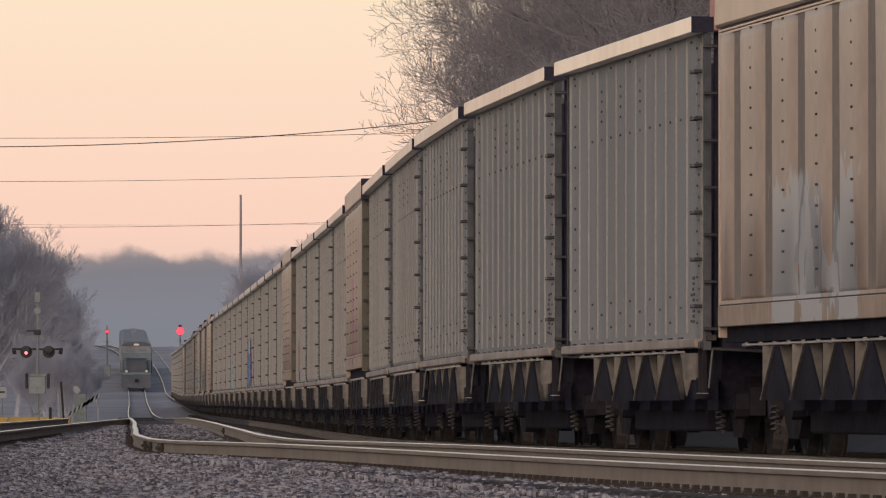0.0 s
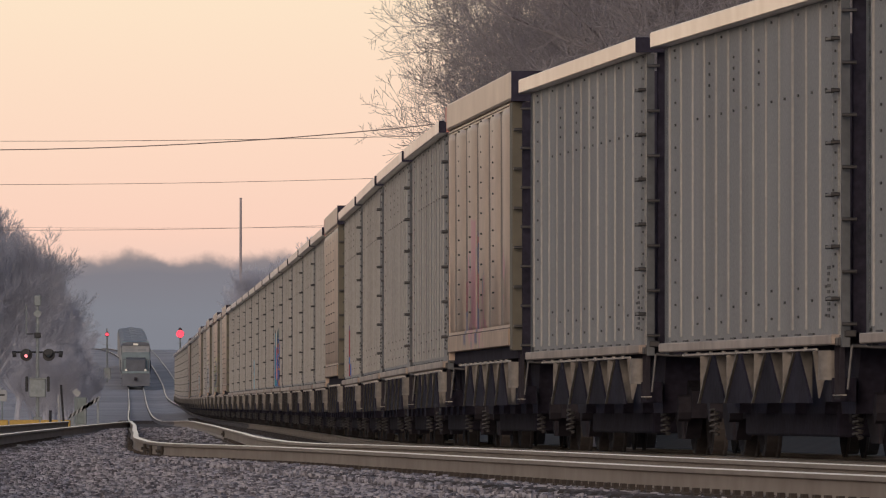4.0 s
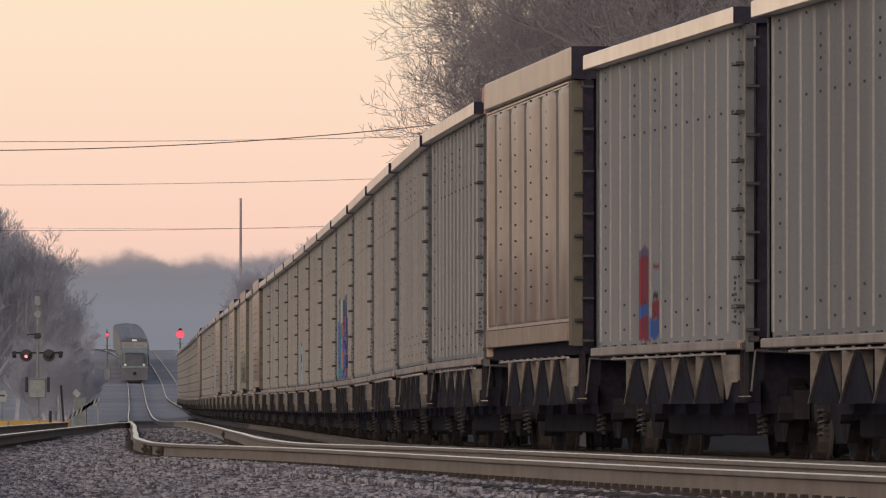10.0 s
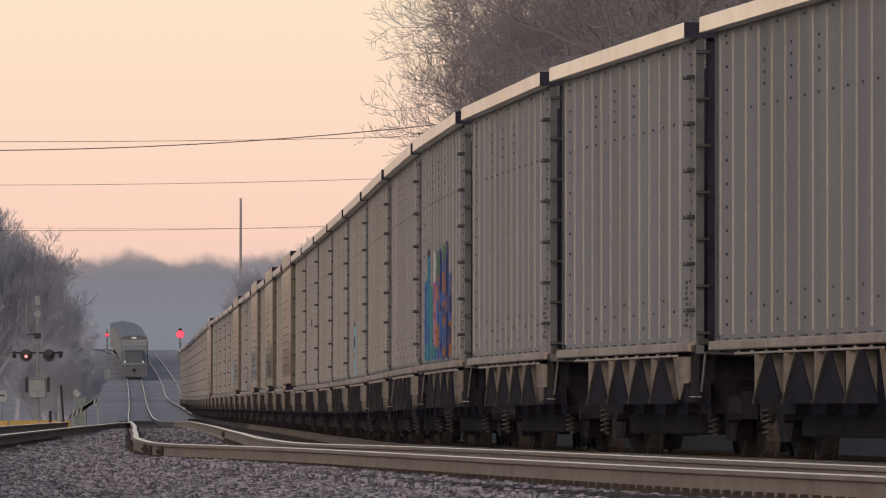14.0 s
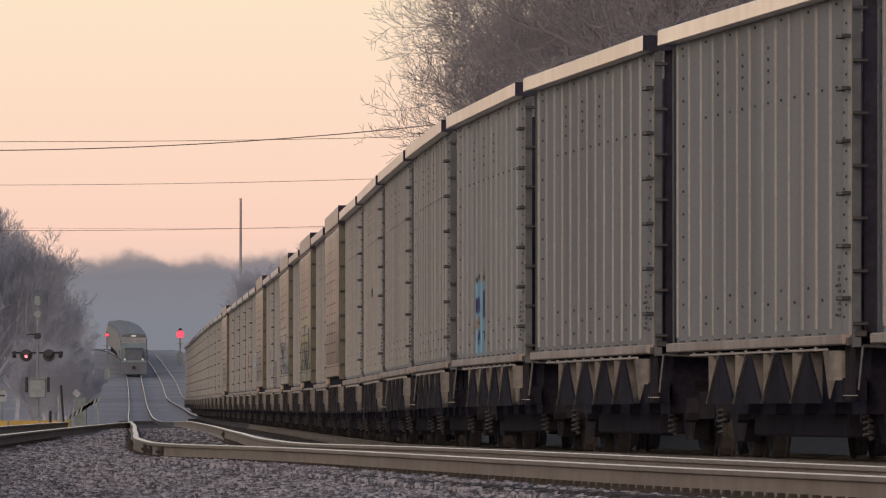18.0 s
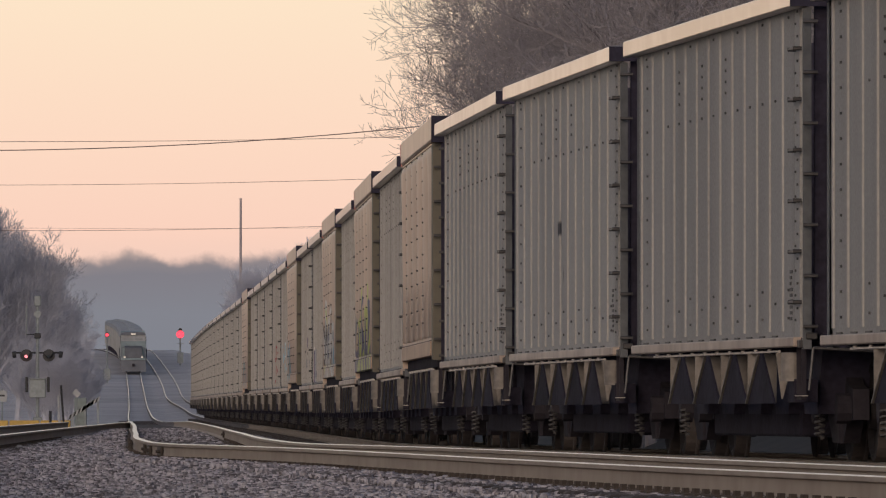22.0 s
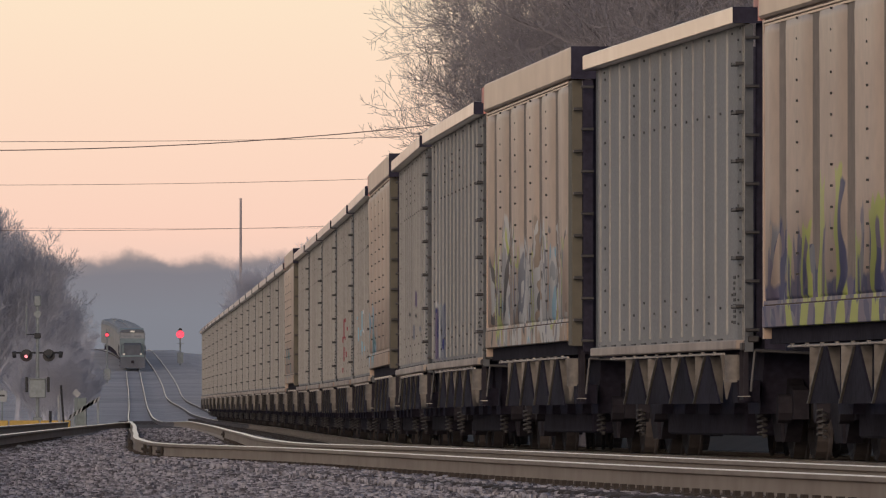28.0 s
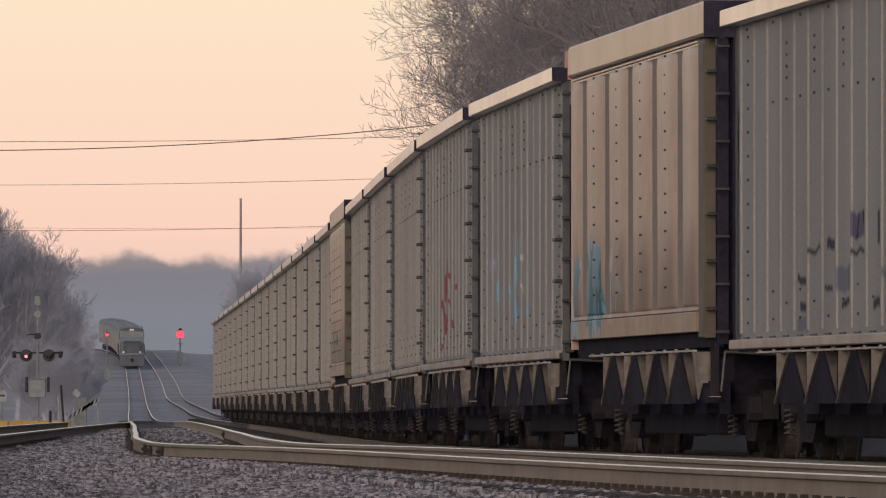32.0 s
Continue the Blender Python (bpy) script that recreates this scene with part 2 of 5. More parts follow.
def ground_z(x, d):
    """Height of the ground: a ballast bed under the tracks, lower verges, hills far off."""
    zt = np.where(d < 300, 0.0, NEAR_Z(np.minimum(d, 1700)))
    zt = np.where((d >= 235) & (d < 330), NEAR_Z(d), zt)
    between = 0.5 * (near_centre(d) + train_centre(d))
    lower = np.clip((x - between) / 0.8 + 0.5, 0, 1) * np.clip((700 - d) / 100, 0, 1)
    zt = zt * (1 - lower) + RAIL_Z(np.clip(d, 0, 1700)) * lower
    left = np.where(d < 280, spur_centre(np.minimum(d, 280)) - 2.2, near_centre(d) - 2.4)
    left = np.where(d > 800, near_centre(d) - 4.5, left)
    right = train_centre(d) + np.where(d > 800, 4.5, 2.6)
    out = np.maximum(np.maximum(left - x, x - right), 0)
    z = zt - 0.21 - np.clip(out, 0, 2.0) * 0.28
    # the bed sinks between the rails of neighbouring tracks
    mid = 0.5 * (near_centre(d) + train_centre(d))
    z = z - 0.10 * np.exp(-((x - mid) / 0.7) ** 2)
    gap = np.where(d < 280, 0.5 * (NEAR_LEFT(d) + SPUR_RIGHT(np.minimum(d, 280))), -1e4)
    wide = np.maximum(NEAR_LEFT(d) - SPUR_RIGHT(np.minimum(d, 280)) - 2.2, 0)
    z = z - np.clip(wide, 0, 2) * 0.13 * np.exp(-((x - gap) / np.maximum(wide * 0.5, 0.3)) ** 2)
    side = np.clip((np.abs(x - near_centre(d)) - 30) / 200, 0, 1) * np.clip((d - 700) / 600, 0, 1) * 6
    # the crossing road comes in level with the rails
    road = np.clip(1 - (np.abs(d - 455) - 22) / 14, 0, 1)
    z = z + road * np.clip(np.clip(out, 0, 2.0) * 0.28 - 0.04, 0, 1)
    # a low brushy bank beside the train's track
    bank = np.clip((x - right - 3.0) / 6.0, 0, 1) * np.clip((d - 40) / 40, 0, 1) * np.clip((900 - d) / 100, 0, 1)
    return z + side * 0.4 + 2.1 * bank


# ---- ground ----
def build_ground():
    ds = np.unique(np.concatenate([np.linspace(-700, 40, 30), np.arange(40, 100, 2.5), np.arange(100, 150, 0.8), np.arange(150, 330, 2.5), np.arange(330, 800, 12), np.arange(800, 1800, 25),
                                   np.arange(1800, 4200, 90)]))
    offs = np.unique(np.concatenate([-np.geomspace(8, 2400, 26), np.linspace(-8, 12, 60), np.geomspace(12, 2400, 26)]))
    verts, faces = [], []
    for d in ds:
        c = float(near_centre(min(max(d, -200), 1700)))
        xs = c + offs
        zs = ground_z(xs, np.full(len(xs), d))
        for x, z in zip(xs, zs):
            verts.append((x, d, z + 0.03 * noise.noise(Vector((x * 0.8, d * 0.3, 0)))))
    k = len(offs)
    for i in range(len(ds) - 1):
        for j in range(k - 1):
            a = i * k + j
            faces.append((a, a + 1, a + k + 1, a + k))
    ob = raw("ground", verts, faces, M_ballast)
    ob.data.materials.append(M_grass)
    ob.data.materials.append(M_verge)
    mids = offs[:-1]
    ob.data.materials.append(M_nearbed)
    # Beyond 330 m the bed takes the stone colour paled for haze.
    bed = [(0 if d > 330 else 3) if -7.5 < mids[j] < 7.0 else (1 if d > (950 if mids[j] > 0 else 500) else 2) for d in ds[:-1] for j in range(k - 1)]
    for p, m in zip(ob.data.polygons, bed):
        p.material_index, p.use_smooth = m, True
    tagged(ob, "grey crushed stone ballast bed with dormant grass verges", "ground", kind="structure")


build_ground()


# ---- rails and ties ----
RAIL_SHAPE = [(-0.07, -0.172), (0.07, -0.172), (0.07, -0.160), (0.012, -0.142), (0.010, -0.045), (0.036, -0.034), (0.036, -0.006), (0.028, 0.0),
              (-0.028, 0.0), (-0.036, -0.006), (-0.036, -0.034), (-0.010, -0.045), (-0.012, -0.142), (-0.07, -0.160)]


def build_rail(name, xf, zf, d0, d1, parent):
    ds = np.unique(np.concatenate([np.arange(d0, min(d1, 60), 6.0), np.arange(max(d0, 60), min(d1, 320), 1.0), np.arange(max(d0, 320), d1, 8.0), [d1]]))
    ds = ds[(ds >= d0) & (ds <= d1)]
    verts, faces = [], []
    k = len(RAIL_SHAPE)
    for d in ds:
        x, z = float(xf(d)), float(zf(d))
        for px, pz in RAIL_SHAPE:
            verts.append((x + px, d, z + pz))
    mats = []
    for i in range(len(ds) - 1):
        for j in range(k):
            a, b = i * k + j, i * k + (j + 1) % k
            faces.append((a, b, b + k, a + k))
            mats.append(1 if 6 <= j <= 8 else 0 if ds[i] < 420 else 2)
    ob = raw(name, verts, faces, M_railweb, parent)
    ob.data.materials.append(M_tread)
    ob.data.materials.append(M_nearbed)
    for p, m in zip(ob.data.polygons, mats):
        p.material_index = m
    return ob


def tie_mesh(name):
    bm = bmesh.new()
    box(bm, -1.3, 1.3, -0.115, 0.115, -0.33, -0.172, bevel=0.012)
    me = bpy.data.meshes.new(name)
    bm.to_mesh(me)
    bm.free()
    me.materials.append(M_tie)
    return me


def fastening_mesh(name):
    """A tie plate with two spikes and a rail anchor beside it."""
    bm = bmesh.new()
    box(bm, -0.17, 0.17, -0.09, 0.09, -0.178, -0.160)
    for sx in (-1, 1):
        for dy in (-0.05, 0.05):
            box(bm, sx * 0.085 - 0.018, sx * 0.085 + 0.018, dy - 0.012, dy + 0.012, -0.165, -0.128)
    box(bm, -0.10, 0.10, 0.12, 0.15, -0.205, -0.150)
    me = bpy.data.meshes.new(name)
    bm.to_mesh(me)
    bm.free()
    me.materials.append(M_plate)
    return me


def build_track(name, label, cf, zf, d0, d1, near_from, near_to, seed):
    rnd = random.Random(seed)
    top = tagged(new(name), label, "railway track", group="railway tracks", kind="structure")
    build_rail("rail", lambda d: cf(d) - GAUGE / 2, zf, d0, d1, top)
    build_rail("rail", lambda d: cf(d) + GAUGE / 2, zf, d0, d1, top)
    tie, fast = tie_mesh("tie"), fastening_mesh("tie_plate")
    far_v, far_f = [], []
    d = max(d0, 20.0)
    while d < min(d1, 700):
        x, z = float(cf(d)), float(zf(d))
        yaw = math.atan2(-(float(cf(d + 0.5)) - float(cf(d - 0.5))), 1.0)
        m = Matrix.Translation((x, d, z)) @ Matrix.Rotation(yaw + rnd.uniform(-0.02, 0.02), 4, "Z")
        if near_from <= d < near_to:
            o = new("tie", tie)
            o.parent, o.matrix_basis = top, m @ Matrix.Translation((rnd.uniform(-0.04, 0.04), 0, 0))
            for s in (-1, 1):
                q = new("tie_plate", fast)
                q.parent, q.matrix_basis = top, m @ Matrix.Translation((s * GAUGE / 2, 0, 0.001))
        else:
            b = len(far_v)
            for dx, dy, dz in ((-1.3, -0.11, -0.33), (1.3, -0.11, -0.33), (1.3, 0.11, -0.33), (-1.3, 0.11, -0.33),
                               (-1.3, -0.11, -0.172), (1.3, -0.11, -0.172), (1.3, 0.11, -0.172), (-1.3, 0.11, -0.172)):
                far_v.append(tuple(m @ Vector((dx, dy, dz))))
            far_f += [(b, b + 1, b + 5, b + 4), (b + 1, b + 2, b + 6, b + 5), (b + 2, b + 3, b + 7, b + 6), (b + 3, b, b + 4, b + 7),
                      (b + 4, b + 5, b + 6, b + 7)]
        d += 0.52
    if far_v:
        tagged(raw("ties", far_v, far_f, M_tie, top), kind="stuff")
    return top


def joint_bar(parent, d, x, z):
    bm = bmesh.new()
    for s in (-1, 1):
        box(bm, s * 0.030 - 0.014, s * 0.030 + 0.014, -0.45, 0.45, -0.145, -0.04, bevel=0.004)
    for i in range(6):
        cyl(bm, (-0.065, -0.38 + 0.15 * i, -0.09), (0.065, -0.38 + 0.15 * i, -0.09), 0.016, n=6)
    o = part("joint_bar", bm, M_plate, parent, "dark bolted joint bar")
    o.location = (x, d, z)
    o.rotation_euler[2] = math.atan2(-(float(near_centre(d + 0.5)) - float(near_centre(d - 0.5))), 1.0)


near_track = build_track("near_track", "curved main track with dusty brown steel rails on timber ties", near_centre, NEAR_Z, -150, 1700, 58, 190, 1)
for d in (127.5, 131.0, 134.5):
    joint_bar(near_track, d, float(NEAR_LEFT(d)), float(NEAR_Z(d)))
joint_bar(near_track, 200.0, float(NEAR_LEFT(200)) + GAUGE, float(NEAR_Z(200)))
far_track = build_track("train_track", "curved main track under the coal train", train_centre, RAIL_Z, -520, 1700, 85, 130, 2)
spur = build_track("spur_track", "low spur track joining the main line at a turnout", spur_centre, NEAR_Z, 20, 292, 150, 200, 3)


# ---- coal hopper ----
RIBS = [-6.75 + 1.04 * i for i in range(13)]
SILL, TOP = 0.87, 3.90
TAN_SILL = 0.93


def rib_bm(x, side, w=0.06, t=0.028, z0=SILL + 0.14, z1=TOP - 0.16):
    y = side * 1.46
    o = side * t
    bm = bmesh.new()
    prism(bm, [(x - w, y), (x - w * 0.8, y + o), (x + w * 0.8, y + o), (x + w, y)], 2, z0, z1)
    return bm


def wheelset_bm():
    """Axle with two wheels, turned as one solid round the y axis."""
    half = [(0.09, 0.0), (0.09, 0.64), (0.20, 0.655), (0.42, 0.66), (0.487, 0.665), (0.487, 0.69), (0.457, 0.70), (0.452, 0.80), (0.41, 0.81),
            (0.37, 0.765), (0.20, 0.74), (0.17, 0.84), (0.09, 0.85), (0.08, 1.08), (0.0, 1.08)]
    line = [(r, -y) for r, y in half[::-1]] + half[1:]
    bm = bmesh.new()
    n = 20
    rings = [[bm.verts.new((max(r, 0.004) * math.cos(2 * math.pi * i / n), y, max(r, 0.004) * math.sin(2 * math.pi * i / n))) for i in range(n)] for r, y in line]
    for a, b in zip(rings, rings[1:]):
        for i in range(n):
            bm.faces.new((a[i], a[(i + 1) % n], b[(i + 1) % n], b[i]))
    bmesh.ops.recalc_face_normals(bm, faces=bm.faces)
    return bm


def spring_bm(x, y, z0, z1, r=0.075, wire=0.019, turns=4):
    """A coil spring: one wire swept along a helix."""
    bm = bmesh.new()
    n = turns * 8
    rings = []
    for i in range(n + 1):
        q = i * math.pi / 4
        out = Vector((math.cos(q), math.sin(q), 0))
        c = Vector((x, y, z0 + (z1 - z0) * i / n)) + out * r
        rings.append([bm.verts.new(c + out * (wire * math.cos(g)) + Vector((0, 0, wire * math.sin(g)))) for g in (0.8, 2.4, 3.9, 5.5)])
    for a, b in zip(rings, rings[1:]):
        for j in range(4):
            bm.faces.new((a[j], a[(j + 1) % 4], b[(j + 1) % 4], b[j]))
    return bm


def add_bogie(parent, x):
    """A freight truck: bolster with two side frames, spring groups and two wheelsets."""
    bol = part("bogie", boxes((-0.22, 0.22, -1.0, 1.0, 0.42, 0.72), (-0.16, 0.16, -0.3, 0.3, 0.7, 0.92), bevel=0.02), M_under, parent)
    bol.location = (x, 0, -LIFT)
    for s in (-1, 1):
        y0, y1 = s * 0.93 - 0.07, s * 0.93 + 0.07
        bm = bmesh.new()
        prism(bm, [(-1.12, 0.36), (-1.12, 0.62), (-0.75, 0.66), (-0.42, 0.80), (0.42, 0.80), (0.75, 0.66), (1.12, 0.62), (1.12, 0.36),
                   (0.72, 0.36), (0.40, 0.16), (-0.40, 0.16), (-0.72, 0.36)], 1, y0, y1)
        part("side_frame", bm, M_under, bol)
        for dx in (-0.89, 0.89):
            bm = tube(((dx, s * 1.0, 0.457), (dx, s * 1.12, 0.457), 0.13), n=10)
            part("axle_bearing", bm, M_under, bol)
        part("spring", spring_bm(0.0, s * 1.16, 0.20, 0.45, r=0.040, wire=0.013, turns=5), M_spring, bol, "dusty coil spring")
        part("brake_hanger", tube(((0.34, s * 1.0, 0.16), (0.36, s * 1.02, 0.74), 0.03), n=6), M_under, bol)
    for dx in (-0.89, 0.89):
        w = part("wheelset", wheelset_bm(), M_wheel, bol)
        w.data.materials.append(M_rim)
        for f in w.data.polygons:
            f.material_index = 1 if min(math.hypot(w.data.vertices[i].co.x, w.data.vertices[i].co.z) for i in f.vertices) > 0.44 else 0
        w.location = (dx, 0, 0.457)
    return bol


def gusset(bm, x, s, top):
    """A pale cross plate between the hopper webs, with two bolts."""
    if x > 5:
        prism(bm, [(s * 1.525, top), (s * 1.36, top), (s * 1.465, 0.43), (s * 1.475, 0.43)], 0, x - 0.012, x + 0.012)
        return
    y0, y1 = sorted((s * 1.27, s * 1.525))
    box(bm, x - 0.012, x + 0.012, y0, y1, 0.40, top)
    for k in (-0.022, 0.022):
        box(bm, x + 0.010, x + 0.04, s * 1.44 + k - 0.009, s * 1.44 + k + 0.009, 0.625, 0.650)


def hopper_web(x, s, top):
    """A dark plate along the car's side that widens downwards between two cross plates."""
    bm = bmesh.new()
    m = x + 1.14
    y0, y1 = sorted((s * 1.515, s * 1.535))
    prism(bm, [(x + 0.05, 0.39), (m - 0.09, top), (m + 0.09, top), (x + 2.23, 0.39)], 1, y0, y1)
    return bm


def web_rim(x, s, top):
    """The turned-out edge of a web, a strip that leans down towards the next plate."""
    bm = bmesh.new()
    m = x + 1.14
    y0, y1 = sorted((s * 1.520, s * 1.556))
    prism(bm, [(x + 0.045, 0.39), (x + 0.10, 0.39), (m - 0.035, top - 0.01), (m - 0.095, top - 0.01)], 1, y0, y1)
    return bm


def add_underframe(car, top):
    """Hopper plates, chutes, sill, couplers, rods and bogies; the plates hang from the height top."""
    for i in range(5):
        x = -3.5 + 2.28 * i
        bm = bmesh.new()
        gusset(bm, x, -1, top)
        part("hopper_plate", bm, M_chute, car, "pale tapered hopper plate")
        if i < 4:
            part("hopper_web", hopper_web(x, -1, top), M_web, car, "dark tapered hopper web")
            part("web_rim", web_rim(x, -1, top), M_webrim, car)
        bm = bmesh.new()
        prism(bm, [(x - 1.05, 1.05), (x + 1.05, 1.05), (x + 0.5, 0.30), (x - 0.5, 0.30)], 1, -1.22, 1.22)
        part("chute", bm, M_dark, car)
    part("far_side_plate", boxes((-3.5, 5.6, 1.46, 1.50, 0.42, top)), M_web, car)
    part("discharge_pocket", boxes((-3.4, 3.9, -1.12, 1.12, 0.10, 0.40), bevel=0.02), M_web, car)
    part("centre_sill", boxes((-7.7, 7.7, -0.25, 0.25, 0.62, 1.0), (-7.3, -5.0, -1.3, 1.3, 0.85, 0.99), (5.0, 7.3, -1.3, 1.3, 0.85, 0.99)), M_dark, car)
    part("brake_cylinder", tube(((-5.0, -0.75, 0.66), (-4.2, -0.75, 0.66), 0.13), ((-4.2, -0.75, 0.66), (-3.6, -0.75, 0.62), 0.03), n=12), M_under, car)
    for s in (-1, 1):
        part("coupler", boxes((s * 7.7 - 0.2, s * 7.7 + 0.42, -0.13, 0.13, 0.70, 0.98), bevel=0.03), M_under, car)
        part("release_rod", tube(((-5.3, s * 1.50, top + 0.012), (5.7, s * 1.50, top + 0.012), 0.012), *[((x, s * 1.50, top), (x, s * 1.50, top + 0.035), 0.018) for x in (-5, -3.9, -2.8, -1.7, -0.6, 0.5, 1.6, 2.7, 3.8, 4.9)], n=6), M_rod, car)
        part("air_reservoir", tube(((6.35, s * 1.46, 0.58), (6.35, s * 1.46, top), 0.10), n=16), M_chute, car, "pale drum under the sill")
        if s > 0:
            continue
        part("drum_bracket", boxes((6.0, 6.5, s * 1.36 - 0.10, s * 1.36 + 0.10, 0.40, 0.598)), M_web, car)
        part("brake_hose", tube(((7.55, s * 0.45, 0.85), (7.8, s * 0.42, 0.50), 0.03), n=6), M_dark, car)
        part("uncoupling_lever", tube(((7.42, s * 0.2, 0.80), (7.42, s * 1.40, 0.86), 0.016), ((7.42, s * 1.40, 0.86), (7.46, s * 1.44, 0.50), 0.012), n=6), M_iron, car, "bent dark lever at the car's end")
        bm = bmesh.new()
        prism(bm, [(6.75, 0.95), (6.75, 0.42), (7.15, 0.42), (7.15, 0.95), (7.12, 0.95), (7.12, 0.45), (6.78, 0.45), (6.78, 0.95)], 1, s * 1.45 - 0.02, s * 1.45 + 0.02)
        part("sill_step", bm, M_under, car)
        part("step_tread", boxes((6.74, 7.16, s * 1.45 - 0.035, s * 1.45 + 0.035, 0.451, 0.458)), M_rod, car)
    for x in (5.75, -5.75):
        add_bogie(car, x)


def iron_mesh(name, rods):
    bm = tube(*rods, n=6)
    me = bpy.data.meshes.new(name)
    bm.to_mesh(me)
    bm.free()
    me.materials.append(M_iron)
    return me


SIDE_IRON = iron_mesh("side_grab_iron", [((6.70, -1.525, 0), (7.10, -1.525, 0), 0.014), ((6.70, -1.44, 0), (6.70, -1.54, 0), 0.017), ((7.10, -1.44, 0), (7.10, -1.54, 0), 0.017)])
END_IRON = iron_mesh("end_grab_iron", [((7.27, -1.455, 0), (7.40, -1.465, 0), 0.015), ((7.40, -1.485, 0), (7.40, -1.36, 0), 0.016)])
FAR_IRONS = iron_mesh("far_side_grab_irons", [((6.70, 1.525, 1.25 + 0.43 * i), (7.10, 1.525, 1.25 + 0.43 * i), 0.014) for i in range(6)])


def add_ladder(car, s, z1):
    if s > 0:
        tagged(new("far_side_grab_irons", FAR_IRONS), kind="stuff").parent = car
        return
    for me, z in ((SIDE_IRON, 1.25), (END_IRON, 1.04)):
        while z < z1:
            o = new("grab_iron", me)
            o.parent, o.location = car, (0, 0, z)
            z += 0.43


def add_shell(car, top, mat):
    """Open-top tub: two side sheets and a floor."""
    for s in (-1, 1):
        part("side_sheet", boxes((-7.1, 6.60, s * 1.45 - 0.02, s * 1.45 + 0.02, SILL + 0.03, top - 0.02)), mat, car)
    part("floor_sheet", boxes((-7.0, 7.0, -1.42, 1.42, SILL + 0.05, SILL + 0.15)), M_dark, car)


def silver_hopper():
    car = new("coal_hopper")
    tagged(car, "weathered silver aluminium coal hopper with vertical side ribs", "railway car", group="coal hoppers of the train")
    add_shell(car, TOP, M_alu)
    for s in (-1, 1):
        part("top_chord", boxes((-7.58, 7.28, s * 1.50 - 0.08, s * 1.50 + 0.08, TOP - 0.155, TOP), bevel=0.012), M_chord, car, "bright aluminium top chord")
        part("side_sill", boxes((-7.28, 7.0, s * 1.47 - 0.06, s * 1.47 + 0.06, SILL, SILL + 0.085), bevel=0.01), M_sill, car, "dusty pale side sill")
        part("end_wall", boxes((s * 7.12 - 0.03, s * 7.12 + 0.03, -1.36, 1.36, SILL + 0.1, TOP - 0.05), (s * 7.455 - 0.165, s * 7.455 - 0.125, -1.585, 1.585, TOP - 0.15, TOP - 0.004) if s > 0 else (-7.62, -7.585, -1.57, 1.57, TOP - 0.15, TOP - 0.004)), M_dark, car)
        part("far_corner_post", boxes((-7.28, -6.86, s * 1.44 - 0.03, s * 1.44 + 0.03, SILL - 0.02, TOP - 0.16)), M_post, car)
        part("corner_sheet", boxes((6.602, 6.98, s * 1.45 - 0.018, s * 1.45 + 0.018, SILL + 0.05, TOP - 0.16)), M_alu, car)
        # Solid near-black strip that paints the shade of the open slot.
        part("end_seam", boxes((6.982, 7.12, s * 1.43 - 0.012, s * 1.43 + 0.012, SILL + 0.05, TOP - 0.16)), M_web, car, "dark strip painted as the shaded slot beside the corner post")
        part("corner_stile", boxes((7.125, 7.16, s * 1.45 - 0.016, s * 1.45 + 0.016, SILL - 0.02, TOP - 0.16)), M_rib, car, "thin pale corner stile")
        part("corner_post", boxes((7.22, 7.28, s * 1.435 - 0.035, s * 1.435 + 0.035, SILL - 0.02, TOP - 0.16)), M_post, car)
        part("foot_casting", boxes((7.0, 7.2, s * 1.46 - 0.035, s * 1.46 + 0.035, SILL - 0.01, SILL + 0.06), (7.05, 7.30, s * 1.40 - 0.05, s * 1.40 + 0.05, SILL + 0.062, SILL + 0.12), bevel=0.008), M_iron, car)
        add_ladder(car, s, TOP - 0.2)
    for x in RIBS:
        part("side_rib", rib_bm(x, -1), M_rib, car)
    bm = bmesh.new()
    for x in RIBS:
        prism(bm, [(x - 0.10, 1.46), (x - 0.055, 1.53), (x + 0.055, 1.53), (x + 0.10, 1.46)], 2, SILL + 0.14, TOP - 0.16)
    part("far_side_ribs", bm, M_rib, car)
    bm = bmesh.new()
    for i, x in enumerate(RIBS):
        for z, on in ((3.0, i > 1), (1.12, i % 2 == 0 and i > 1), (1.25, i % 2 == 1 and i > 1), (1.36, i % 2 == 0 and i > 1), (TOP - 0.21, i % 2 == 0)):
            if on:
                box(bm, x + 0.42, x + 0.48, -1.483, -1.47, z - 0.011, z + 0.011)
        if i in (3, 5, 7):
            for j in range(4):
                z = 3.18 + 0.10 * j
                box(bm, x + 0.45, x + 0.49, -1.483, -1.47, z - 0.012, z + 0.012)
        if i < 12:
            # dark washers where the sheet is bolted to the sill
            box(bm, x + 0.25, x + 0.62, -1.487, -1.47, SILL + 0.092, SILL + 0.106)
    for j in range(13):
        z = 1.10 + 0.21 * j
        box(bm, RIBS[0] + 0.50, RIBS[0] + 0.56, -1.483, -1.47, z - 0.011, z + 0.011)
        for x in (6.70, 6.86):
            box(bm, x - 0.02, x + 0.02, -1.481, -1.465, z + 0.1 * (x > 6.8) - 0.010, z + 0.1 * (x > 6.8) + 0.010)
    tagged(part("bolts", bm, M_bolt, car), kind="stuff")
    # stencilled data block of unreadable writing
    bm = bmesh.new()
    rnd = random.Random(5)
    for j in range(9):
        box(bm, 6.28, 6.28 + rnd.uniform(0.08, 0.20), -1.478, -1.4705, 1.10 + 0.05 * j, 1.128 + 0.05 * j)
    tagged(part("data_stencil", bm, M_bolt, car, "small dark stencilled data"), kind="stuff")
    add_underframe(car, SILL - 0.045)
    return car


